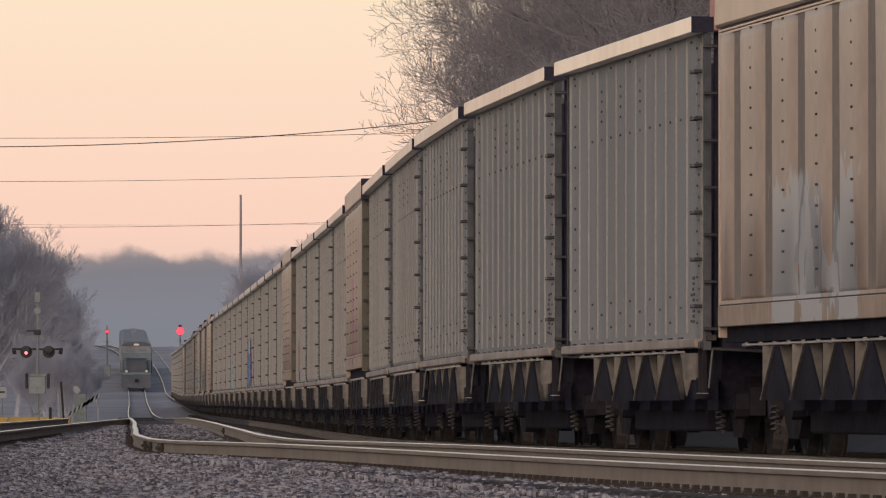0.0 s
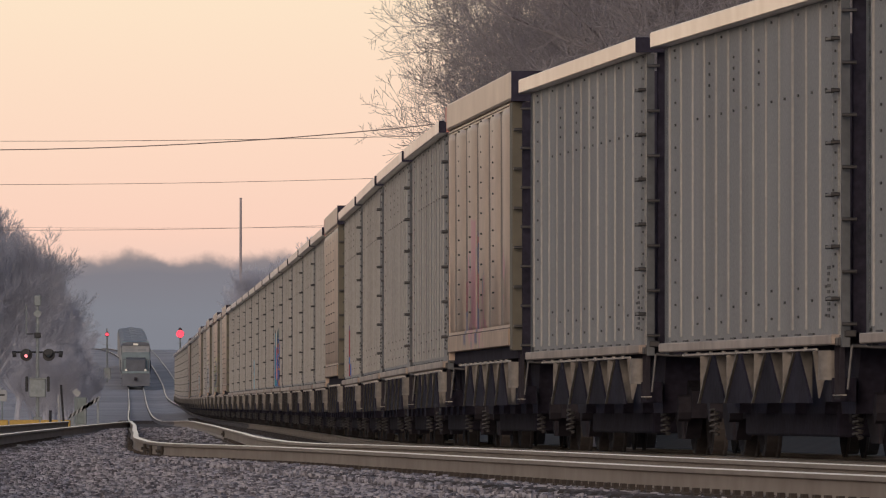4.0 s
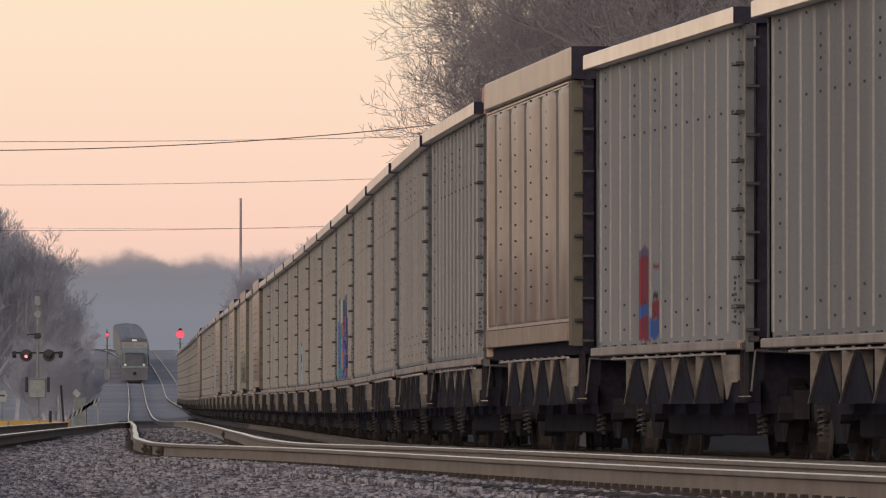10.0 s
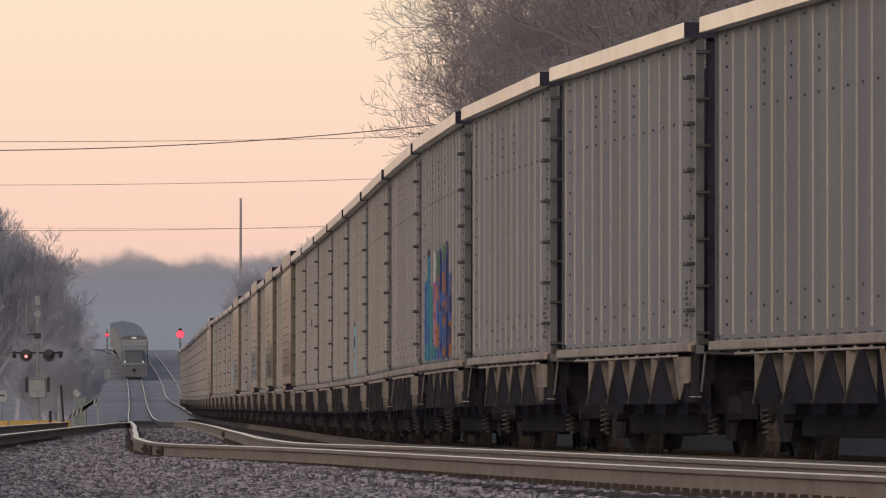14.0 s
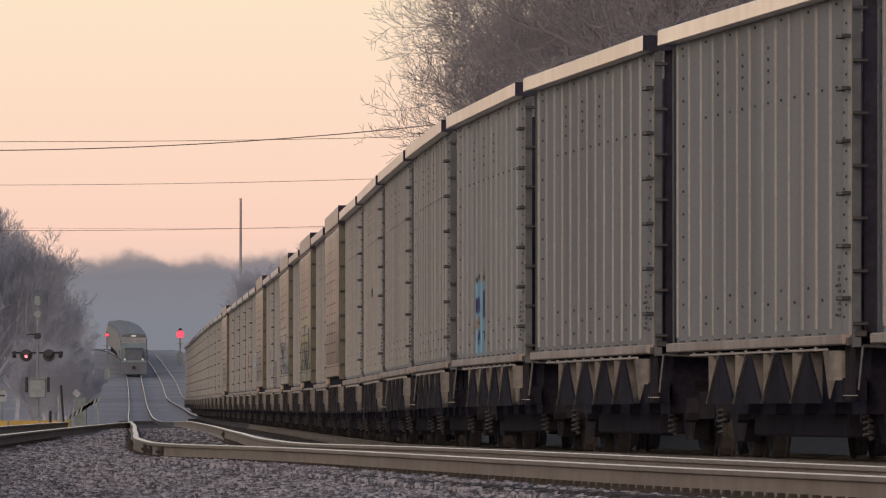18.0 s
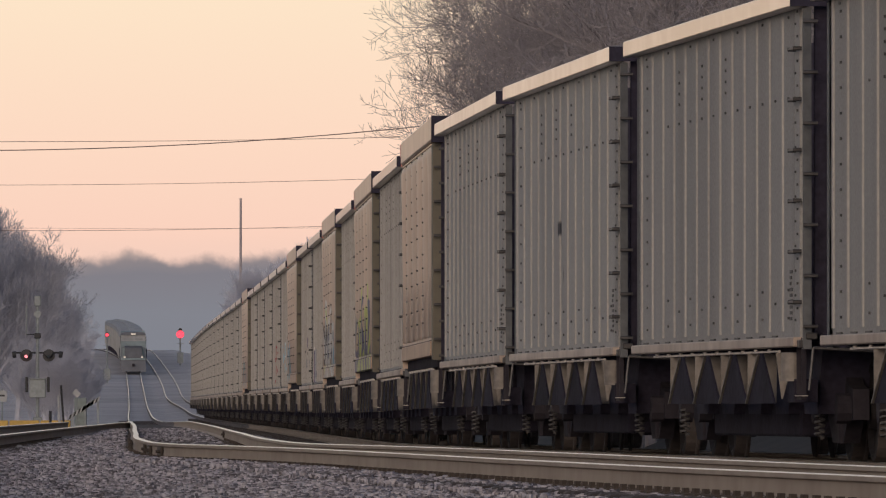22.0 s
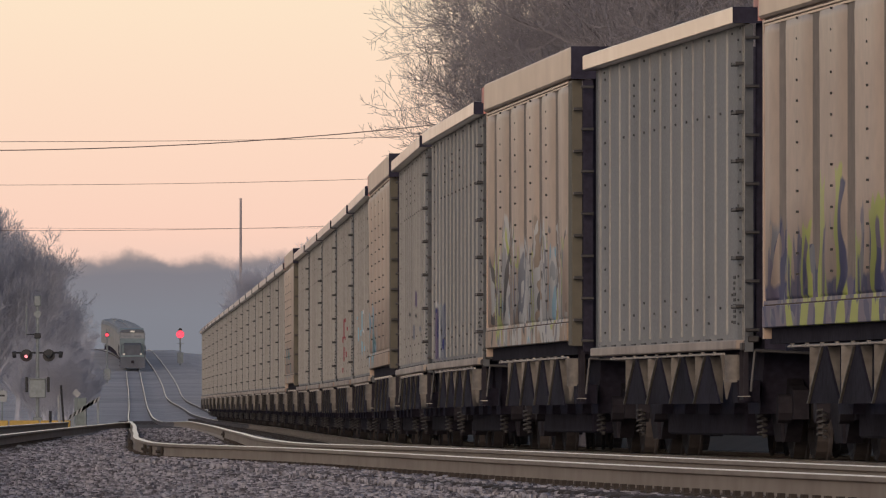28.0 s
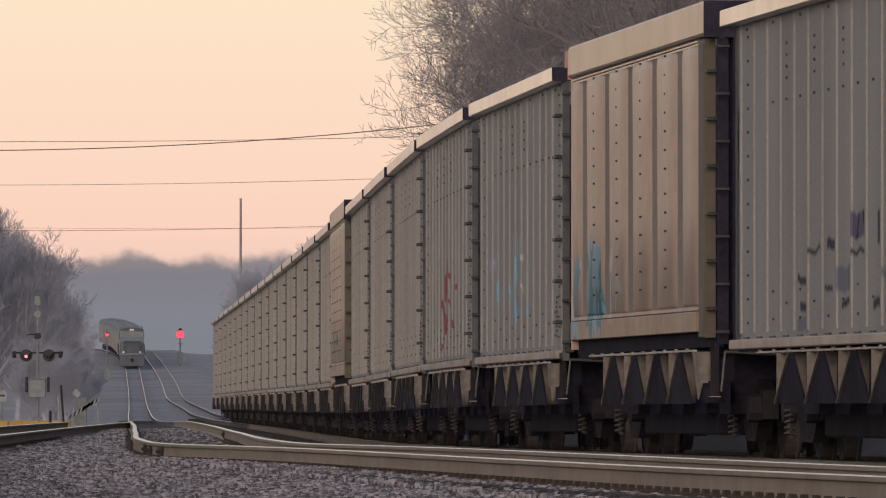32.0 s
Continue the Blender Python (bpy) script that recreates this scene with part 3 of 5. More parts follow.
TAN_PANELS = [(-6.78, -5.72), (-5.12, -3.22), (-2.62, -0.72), (-0.12, 1.78), (2.38, 4.28), (4.88, 6.38)]
TAN_TOP = 4.04


def side_panel_mesh(x0, x1, s):
    """A pressed panel: flat behind, rolling gently in towards its near edge; shaded smooth."""
    w = x1 - x0
    line = [(x0, 1.528), (x0 + 0.04, 1.545), (x0 + 0.16, 1.552), (x0 + 0.35 * w, 1.556), (x0 + 0.55 * w, 1.568), (x1 - 0.42, 1.576), (x1 - 0.30, 1.573), (x1 - 0.20, 1.565),
            (x1 - 0.11, 1.552), (x1 - 0.04, 1.538), (x1, 1.528)]
    bm = bmesh.new()
    zs = [TAN_SILL + 0.335, TAN_SILL + 0.375, 2.2, 3.0, TAN_TOP - 0.47, TAN_TOP - 0.39]
    rows = []
    for i, z in enumerate(zs):
        # flattened where it meets the foot and the top trim, fullest near the top
        full = (0.25, 0.8, 0.9, 1.05, 1.3, 0.9)[i]
        rows.append([bm.verts.new((x, s * (1.528 + (y - 1.528) * full), z)) for x, y in line])
    for a, b in zip(rows, rows[1:]):
        for j in range(len(line) - 1):
            bm.faces.new((a[j], a[j + 1], b[j + 1], b[j])).smooth = True
    back = [[bm.verts.new((x, s * 1.520, z)) for x in (x0, x1)] for z in (zs[0], zs[-1])]
    bm.faces.new((back[0][0], back[0][1], back[1][1], back[1][0]))
    bm.faces.new([back[0][0], *rows[0], back[0][1]])
    bm.faces.new([back[1][0], *rows[-1], back[1][1]])
    bmesh.ops.recalc_face_normals(bm, faces=bm.faces)
    return bm


def tan_hopper():
    car = new("coal_hopper")
    tagged(car, "faded tan painted steel coal hopper with broad side panels", "railway car", group="coal hoppers of the train")
    for s in (-1, 1):
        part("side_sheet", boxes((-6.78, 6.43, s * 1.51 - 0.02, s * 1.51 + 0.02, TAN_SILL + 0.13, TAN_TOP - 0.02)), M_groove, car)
        bm = bmesh.new()
        y = s * 1.47
        prism(bm, [(y - s * 0.04, TAN_TOP - 0.32), (y + s * 0.085, TAN_TOP - 0.315), (y + s * 0.10, TAN_TOP - 0.29), (y + s * 0.098, TAN_TOP - 0.02),
                   (y + s * 0.085, TAN_TOP), (y - s * 0.10, TAN_TOP), (y - s * 0.10, TAN_TOP - 0.32)], 0, -7.0, 7.10)
        part("top_chord", bm, M_tanband, car, "broad tan top plate")
        part("chord_end", boxes((-7.42, -7.002, s * 1.50 - 0.07, s * 1.50 + 0.07, TAN_TOP - 0.20, TAN_TOP - 0.03), (-7.07, -7.002, s * 1.50 - 0.07, s * 1.50 + 0.055, TAN_TOP - 0.33, TAN_TOP - 0.20)),
             M_salmon, car, "salmon-red end of the top plate")
        part("chord_trim", boxes((-6.78, 6.43, s * 1.49 - 0.07, s * 1.49 + 0.07, TAN_TOP - 0.358, TAN_TOP - 0.342), (-6.78, 6.43, s * 1.49 - 0.055, s * 1.49 + 0.055, TAN_TOP - 0.385, TAN_TOP - 0.366)), M_tanband, car)
        part("trim_seam", boxes((-6.78, 6.43, s * 1.49 - 0.05, s * 1.49 + 0.05, TAN_TOP - 0.342, TAN_TOP - 0.322), (-6.78, 6.43, s * 1.49 - 0.05, s * 1.49 + 0.05, TAN_TOP - 0.366, TAN_TOP - 0.358)), M_rust, car)
        part("side_sill", boxes((-6.78, 6.43, s * 1.49 - 0.075, s * 1.49 + 0.075, TAN_SILL + 0.115, TAN_SILL + 0.30), bevel=0.006), M_tansill, car, "rust-stained tan side plate")
        part("under_sill", boxes((-6.9, 6.9, s * 1.42 - 0.06, s * 1.42 + 0.06, 0.905, TAN_SILL + 0.112)), M_web, car)
        part("end_wall", boxes((7.0 if s > 0 else -6.75, 7.06 if s > 0 else -6.69, -1.36, 1.36, TAN_SILL + 0.1, TAN_TOP - 0.05), (7.19 if s > 0 else -7.05, 7.25 if s > 0 else -7.004, -1.575 if s > 0 else -1.36, 1.575 if s > 0 else 1.36, TAN_TOP - 0.335, TAN_TOP - 0.004)), M_dark, car)
        part("end_panel", boxes((6.45, 6.95, s * 1.50 - 0.05, s * 1.50 + 0.05, TAN_SILL + 0.06, TAN_TOP - 0.34), bevel=0.01), M_olive, car, "dull olive end panel")
        part("end_flange", boxes((6.952, 6.98, s * 1.50 - 0.045, s * 1.50 + 0.055, TAN_SILL + 0.06, TAN_TOP - 0.34)), M_olive, car)
        part("far_edge", boxes((-6.87, -6.782, s * 1.50 - 0.05, s * 1.50 + 0.06, TAN_SILL + 0.02, TAN_TOP - 0.325)), M_tan, car)
        for e in (-0.965, 1):
            part("corner_post", boxes((e * 7.18 - 0.03, e * 7.18 + 0.03, s * 1.40 - 0.05, s * 1.40 + 0.05, TAN_SILL, TAN_TOP - 0.34)), M_dark, car)
            part("end_stile", boxes((e * 7.34 - 0.02, e * 7.34 + 0.02, s * 1.30 - 0.02, s * 1.30 + 0.02, TAN_SILL, TAN_TOP - 0.34)), M_dark, car)
        add_ladder(car, s, TAN_TOP - 0.4)
    part("floor_sheet", boxes((-6.68, 6.9, -1.39, 1.39, TAN_SILL + 0.05, TAN_SILL + 0.15)), M_dark, car)
    for x0, x1 in TAN_PANELS:
        for s in (-1, 1):
            part("side_panel", side_panel_mesh(x0, x1, s), M_tan, car)
    for s in (-1, 1):
        part("panel_foot", boxes((-6.78, 6.40, s * 1.53 - 0.02, s * 1.53 + 0.02, TAN_SILL + 0.314, TAN_SILL + 0.345)), M_tan, car)
        part("foot_seam", boxes((-6.78, 6.40, s * 1.53 - 0.02, s * 1.53 + 0.018, TAN_SILL + 0.3015, TAN_SILL + 0.3135)), M_rust, car)
    bm = bmesh.new()
    for x0, x1 in TAN_PANELS[1:5]:
        for j in range(13):
            z = 1.48 + 0.175 * j + (0.06 if j > 5 else 0)
            box(bm, x1 - 0.76, x1 - 0.738, -1.588, -1.565, z - 0.010, z + 0.010)
    tagged(part("bolts", bm, M_bolt, car), kind="stuff")
    add_underframe(car, 0.865)
    return car


PITCH = 16.15
TAN_CARS = {-13, -7, -2, 11, 13, 15, 18, 24}
FIRST, LAST = -14, 40


def travelled(t):
    """Metres that the train has rolled since 13 s."""
    u = t - 13
    return 15.10 * u + 0.0125 * u * u


def rolling_pose(centre, zf, d, half, flip=1):
    """Pose of a car of that bogie half distance with its middle at d; it faces the camera (flip 1) or away (-1)."""
    a = Vector((float(centre(d - half)), d - half, float(zf(d - half))))
    b = Vector((float(centre(d + half)), d + half, float(zf(d + half))))
    x = (a - b).normalized() * flip
    y = Vector((0, 0, 1)).cross(x).normalized()
    z = x.cross(y)
    mid = (a + b) / 2
    return Matrix(((x.x, y.x, z.x, mid.x), (x.y, y.y, z.y, mid.y), (x.z, y.z, z.z, mid.z), (0, 0, 0, 1)))


silver, tan = silver_hopper(), tan_hopper()
cars = {}
for n in range(FIRST, LAST + 1):
    first = silver if n not in TAN_CARS else tan
    if first.get("used"):
        cars[n] = copy_thing(first, Matrix())
    else:
        cars[n] = first
        first["used"] = 1
for ob in (silver, tan):
    del ob["used"]
for ob in cars.values():
    if "used" in ob:
        del ob["used"]


# ---- trees ----
def bare_tree(name, height, spread, seed, levels=6, twig=0.009, lean=0.0, mat=None, kids=3, rise=0.035):
    """A leafless tree: tapering trunk, limbs and a crown of many fine twigs."""
    rnd = random.Random(seed)
    trunk, crown = ([], []), ([], [])

    def limb(store, a, b, ra, rb, n):
        verts, faces = store
        way = (b - a).normalized()
        u = way.orthogonal().normalized()
        v = way.cross(u)
        k = len(verts)
        for c, r in ((a, ra), (b, rb)):
            for i in range(n):
                q = 2 * math.pi * i / n
                verts.append(tuple(c + u * (r * math.cos(q)) + v * (r * math.sin(q))))
        for i in range(n):
            faces.append((k + i, k + (i + 1) % n, k + n + (i + 1) % n, k + n + i))

    def grow(p, way, length, r, level):
        steps = (6, 5, 5, 4, 3, 2)[level]
        store = trunk if level <= 1 else crown
        sides = (8, 5, 4, 3, 3, 3)[level]
        spin = rnd.uniform(0, 6.28)
        for i in range(steps):
            bend = 0.05 + 0.022 * level
            way = (way + Vector((rnd.gauss(0, bend), rnd.gauss(0, bend), rnd.gauss(0, bend) + rise * level))).normalized()
            q = p + way * (length / steps)
            r2 = max(r * (0.84 if level else 0.86), twig)
            limb(store, p, q, r, r2, sides)
            p, r = q, r2
            if level < levels and (level > 0 or i >= 1):
                for _ in range(kids if i == steps - 1 or level == 0 else max(1, kids - 1)):
                    spin += 2.4
                    u = way.orthogonal().normalized()
                    side = Matrix.Rotation(spin + rnd.uniform(-0.5, 0.5), 3, way) @ u
                    angle = rnd.uniform(0.45, 0.95) * spread
                    d2 = (way * math.cos(angle) + side * math.sin(angle)).normalized()
                    left = 1.0 - 0.45 * i / steps
                    grow(p, d2, length * (rnd.uniform(0.62, 0.85) if level == 0 else rnd.uniform(0.48, 0.68)) * left, max(r * rnd.uniform(0.45, 0.65), twig), level + 1)

    grow(Vector((0, 0, -0.2)), Vector((lean, 0, 1)).normalized(), height * 0.62, height * 0.019, 0)
    top = new(name)
    raw("trunk", *trunk, mat or M_bark, top)
    raw("crown", *crown, mat or M_bark, top)
    return top


tree_a = bare_tree("bare_tree", 13, 1.2, 11, 4, twig=0.0042, kids=3)
tree_b = bare_tree("bare_tree", 14, 1.1, 23, 4, twig=0.0042, kids=3)
tree_e = bare_tree("bare_tree", 12.5, 1.2, 71, 5, twig=0.0045, kids=2, rise=0.05)
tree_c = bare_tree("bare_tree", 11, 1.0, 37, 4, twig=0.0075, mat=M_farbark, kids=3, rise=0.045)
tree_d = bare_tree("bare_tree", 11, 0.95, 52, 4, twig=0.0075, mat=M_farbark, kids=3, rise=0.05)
for ob in (tree_a, tree_b, tree_e):
    tagged(ob, "tall leafless deciduous tree with dense grey-brown twigs beside the track", "tree", group="bare trees by the line")
for ob in (tree_c, tree_d):
    tagged(ob, "leafless grey tree in haze beside the railway", "tree", group="bare trees far down the line")
EDGE_TREES = (0, 21)
RIGHT_TREES = [(3.2, 268, 0.92, 0), (6.4, 292, 1.1, 130), (7.2, 262, 1.25, 80), (9.4, 300, 1.45, 200), (8.8, 320, 1.45, 285), (10.5, 262, 1.35, 300), (9.4, 225, 1.2, 30), (12.5, 285, 1.5, 140),
               (12.0, 238, 1.3, 250), (10.2, 335, 1.5, 170), (13.0, 335, 1.6, 60), (17.0, 320, 1.6, 10), (14.5, 252, 1.4, 210), (10.5, 198, 1.05, 100),
               (16.5, 282, 1.5, 320), (11.0, 360, 1.7, 45), (14.0, 375, 1.8, 260), (19.5, 372, 1.8, 120), (5.2, 300, 1.0, 25), (4.8, 284, 1.0, 190),
               (6.3, 335, 1.1, 310), (4.4, 276, 0.95, 140)]
for i, (x, d, s, a) in enumerate(RIGHT_TREES):
    src = tree_e if i in EDGE_TREES else tree_a if i % 2 == 0 else tree_b
    m = Matrix.Translation((x, d, float(ground_z(np.array([x]), np.array([float(d)]))[0]))) @ Matrix.Rotation(radians(a), 4, "Z")
    t = src if i < 3 else copy_thing(src, Matrix())
    t.matrix_basis = m @ Matrix.Diagonal((s, s, s, 1))
LEFT_TREES = [(-21.2, 560, 0.97, 0), (-21.5, 610, 0.89, 70), (-24.5, 620, 1.14, 140), (-22.1, 650, 0.71, 200), (-23.6, 690, 0.75, 290), (-26.5, 640, 1.14, 20),
              (-25.0, 760, 0.75, 110), (-27.2, 830, 0.75, 190), (-28.8, 880, 0.71, 250), (-31.5, 960, 0.80, 310), (-33.7, 1040, 0.75, 80), (-36.4, 1130, 0.80, 40),
              (-28.3, 700, 1.14, 15), (-40.1, 1240, 0.80, 160), (-43.3, 1330, 0.80, 10), (-18.1, 540, 0.41, 70), (-19.3, 590, 0.43, 130), (-21.1, 660, 0.46, 220),
              (-23.5, 740, 0.48, 300), (-26.0, 830, 0.48, 90), (-16.5, 530, 0.34, 200), (-19.8, 640, 0.39, 20), (-22.1, 720, 0.41, 160), (-24.7, 800, 0.41, 250),
              (-27.5, 900, 0.46, 33), (-30.3, 990, 0.48, 140)]
# hazy trees at the foot of the mast, beyond the train
MAST_TREES = [(-17.4, 1100, 0.95, 0), (-16.2, 1090, 1.12, 80), (-14.6, 1110, 1.2, 160), (-13.0, 1085, 1.25, 250), (-11.2, 1100, 1.32, 20), (-9.0, 1095, 1.4, 120),
              (-18.0, 1200, 0.85, 300), (-15.6, 1135, 1.1, 50)]
for i, (x, d, s, a) in enumerate(LEFT_TREES + MAST_TREES):
    src = tree_c if i % 2 == 0 else tree_d
    t = src if i < 2 else copy_thing(src, Matrix())
    m = Matrix.Translation((x, d, float(ground_z(np.array([x]), np.array([float(d)]))[0]))) @ Matrix.Rotation(radians(a), 4, "Z")
    t.matrix_basis = m @ Matrix.Diagonal((s, s, s, 1))
    # Farther trees take the bark with more painted haze.
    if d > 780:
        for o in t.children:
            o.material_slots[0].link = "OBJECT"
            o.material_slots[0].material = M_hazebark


# ---- far wooded ridge: a plain backdrop of hazy woods on the horizon ----
def far_ridge():
    verts, faces = [], []
    xs = np.arange(-900, 900, 3.0)
    for x in xs:
        h = 36.0 + 2.2 * math.exp(-((x + 36) / 26) ** 2)
        verts += [(x, 2700, -5), (x, 2702, 8), (x, 2710, 26), (x, 2712, h)]
    for i in range(len(xs) - 1):
        for j in range(3):
            a = i * 4 + j
            faces.append((a, a + 4, a + 5, a + 1))
    # Haze is painted as emission: the sheet glows bluish-grey, warmer towards the crest.
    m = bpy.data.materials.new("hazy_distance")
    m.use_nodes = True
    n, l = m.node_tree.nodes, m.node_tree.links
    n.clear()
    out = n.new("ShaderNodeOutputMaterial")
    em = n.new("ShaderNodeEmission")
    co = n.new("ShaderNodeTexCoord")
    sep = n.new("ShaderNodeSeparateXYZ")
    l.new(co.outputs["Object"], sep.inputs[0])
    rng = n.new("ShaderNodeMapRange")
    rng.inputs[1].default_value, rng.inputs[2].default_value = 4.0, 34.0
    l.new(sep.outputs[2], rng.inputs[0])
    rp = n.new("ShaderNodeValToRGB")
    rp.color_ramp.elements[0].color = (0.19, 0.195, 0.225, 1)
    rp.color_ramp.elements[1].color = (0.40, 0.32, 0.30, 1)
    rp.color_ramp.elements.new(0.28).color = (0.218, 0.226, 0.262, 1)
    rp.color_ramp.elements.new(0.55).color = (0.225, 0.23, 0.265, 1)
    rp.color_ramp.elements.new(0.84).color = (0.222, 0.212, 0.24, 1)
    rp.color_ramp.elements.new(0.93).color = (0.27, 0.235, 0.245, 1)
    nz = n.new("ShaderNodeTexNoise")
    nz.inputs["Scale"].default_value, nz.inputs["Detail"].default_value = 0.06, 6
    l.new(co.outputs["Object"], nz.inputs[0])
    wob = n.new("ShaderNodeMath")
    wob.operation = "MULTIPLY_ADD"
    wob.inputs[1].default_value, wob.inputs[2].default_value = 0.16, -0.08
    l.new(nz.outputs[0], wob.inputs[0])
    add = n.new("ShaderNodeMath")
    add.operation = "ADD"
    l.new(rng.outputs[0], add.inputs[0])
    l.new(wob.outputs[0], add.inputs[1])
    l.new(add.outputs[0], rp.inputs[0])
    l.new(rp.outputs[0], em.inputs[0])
    # ragged crowns thin out into the sky along the crest
    crest = n.new("ShaderNodeTexNoise")
    crest.inputs["Scale"].default_value, crest.inputs["Detail"].default_value = 0.16, 10
    l.new(co.outputs["Object"], crest.inputs[0])
    big = n.new("ShaderNodeTexNoise")
    big.inputs["Scale"].default_value, big.inputs["Detail"].default_value = 0.018, 2
    l.new(co.outputs["Object"], big.inputs[0])
    lift = n.new("ShaderNodeMath")
    lift.operation = "MULTIPLY_ADD"
    lift.inputs[1].default_value = 7.0
    l.new(crest.outputs[0], lift.inputs[0])
    far = n.new("ShaderNodeMath")
    far.operation = "MULTIPLY_ADD"
    far.inputs[1].default_value = 5.0
    l.new(big.outputs[0], far.inputs[0])
    l.new(sep.outputs[2], far.inputs[2])
    l.new(far.outputs[0], lift.inputs[2])
    thin = n.new("ShaderNodeMapRange")
    thin.interpolation_type = "SMOOTHSTEP"
    thin.inputs[1].default_value, thin.inputs[2].default_value = 37.4, 41.0
    l.new(lift.outputs[0], thin.inputs[0])
    clear = n.new("ShaderNodeBsdfTransparent")
    both = n.new("ShaderNodeMixShader")
    l.new(thin.outputs[0], both.inputs[0])
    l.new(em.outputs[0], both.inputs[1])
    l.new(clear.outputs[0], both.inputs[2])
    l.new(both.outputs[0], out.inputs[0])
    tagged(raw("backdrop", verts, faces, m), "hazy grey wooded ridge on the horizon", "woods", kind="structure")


far_ridge()


# ---- painted tags on the cars: colour patches with no lettering ----
def painted(base, name, patches):
    """A copy of a paint with sprayed patches, in the car's metres: (x0, x1, z0, z1, cover, colours); a cover of 2 fills its field."""
    m = base.copy()
    m.name = name
    n, l = m.node_tree.nodes, m.node_tree.links
    bsdf = n["Principled BSDF"]
    colour = bsdf.inputs["Base Color"].links[0].from_socket
    co = n.new("ShaderNodeTexCoord")

    def math_node(op, a, b=None, c=None):
        q = n.new("ShaderNodeMath")
        q.operation = op
        for i, v in enumerate((a, b, c)):
            if v is None:
                continue
            if isinstance(v, (int, float)):
                q.inputs[i].default_value = v
            else:
                l.new(v, q.inputs[i])
        return q.outputs[0]

    def noisy(scale, sx, sz, detail, shift):
        mp = n.new("ShaderNodeMapping")
        mp.inputs["Scale"].default_value, mp.inputs["Location"].default_value = (sx, 0.15, sz), (shift, 0, shift * 0.7)
        l.new(co.outputs["Object"], mp.inputs[0])
        q = n.new("ShaderNodeTexNoise")
        q.inputs["Scale"].default_value, q.inputs["Detail"].default_value = scale, detail
        l.new(mp.outputs[0], q.inputs[0])
        return q.outputs[0]

    def soft_band(v, lo, hi, edge):
        """1 between lo and hi, with sprayed edges."""
        q = n.new("ShaderNodeMapRange")
        q.inputs[1].default_value, q.inputs[2].default_value = (hi - lo) / 2 + edge, (hi - lo) / 2 - edge
        l.new(math_node("ABSOLUTE", math_node("SUBTRACT", v, (lo + hi) / 2)), q.inputs[0])
        return q.outputs[0]

    sep = n.new("ShaderNodeSeparateXYZ")
    l.new(co.outputs["Object"], sep.inputs[0])
    for i, (x0, x1, z0, z1, cover, cols) in enumerate(patches):
        flat = len(cols) == 1
        rag = 0.16 if cover == 2 else 0.75 if cover > 1 else 0.9
        zz = math_node("MULTIPLY_ADD", noisy(1.5, 1.6, 0.4, 2, 7.7 * i + 2), rag, math_node("SUBTRACT", sep.outputs[2], rag / 2))
        if cover > 1:
            across = sep.outputs[0]
            if cover < 2:
                across = math_node("MULTIPLY_ADD", noisy(1.3, 0.5, 1.2, 1, 3.1 * i), 1.1, math_node("SUBTRACT", across, 0.55))
            inside = math_node("MULTIPLY", soft_band(across, x0, x1, 0.02), soft_band(zz, z0, z1, 0.02))
            mask = inside
        else:
            xx = math_node("MULTIPLY_ADD", noisy(2.2, 1.0, 0.7, 2, 3.1 * i), rag, math_node("SUBTRACT", sep.outputs[0], rag / 2))
            inside = math_node("MULTIPLY", soft_band(xx, x0, x1, 0.05), soft_band(zz, z0, z1, 0.05))
            stroke = noisy(1.6, 0.8, 0.75, 1, 5.3 * i + 1)
            if cover > 0.6:
                drawn = math_node("LESS_THAN", stroke, 0.36 + 0.30 * cover)
            else:
                drawn = math_node("COMPARE", stroke, 0.5, 0.006 + 0.07 * cover)
            mask = math_node("MULTIPLY", math_node("MULTIPLY", inside, drawn), 0.93)
        mix = n.new("ShaderNodeMix")
        mix.data_type = "RGBA"
        l.new(mask, mix.inputs[0])
        l.new(colour, mix.inputs[6])
        if flat:
            mix.inputs[7].default_value = (*cols[0], 1)
        else:
            rampn = n.new("ShaderNodeValToRGB")
            rampn.color_ramp.interpolation = "CONSTANT"
            k = len(cols)
            rampn.color_ramp.elements[0].position, rampn.color_ramp.elements[0].color = 0.0, (*cols[0], 1)
            rampn.color_ramp.elements[1].position, rampn.color_ramp.elements[1].color = 0.34 + 0.32 * (k - 1) / k, (*cols[-1], 1)
            for j in range(1, k - 1):
                rampn.color_ramp.elements.new(0.34 + 0.32 * j / k).color = (*cols[j], 1)
            l.new(noisy(1.5, 0.75 if cover < 1 else 0.9, 0.7 if cover < 1 else 1.3, 2, 9.9 * i + 4), rampn.inputs[0])
            l.new(rampn.outputs[0], mix.inputs[7])
        colour = mix.outputs[2]
    l.new(colour, bsdf.inputs["Base Color"])
    return m


def bay(k, z0, z1, *cols, lo=0.0, hi=1.0):
    """A sprayed field between two side ribs of a silver car, or a share of its width."""
    x0, w = RIBS[k] + 0.02, 0.98
    return (x0 + w * lo, x0 + w * hi, z0, z1, 2.0, cols)


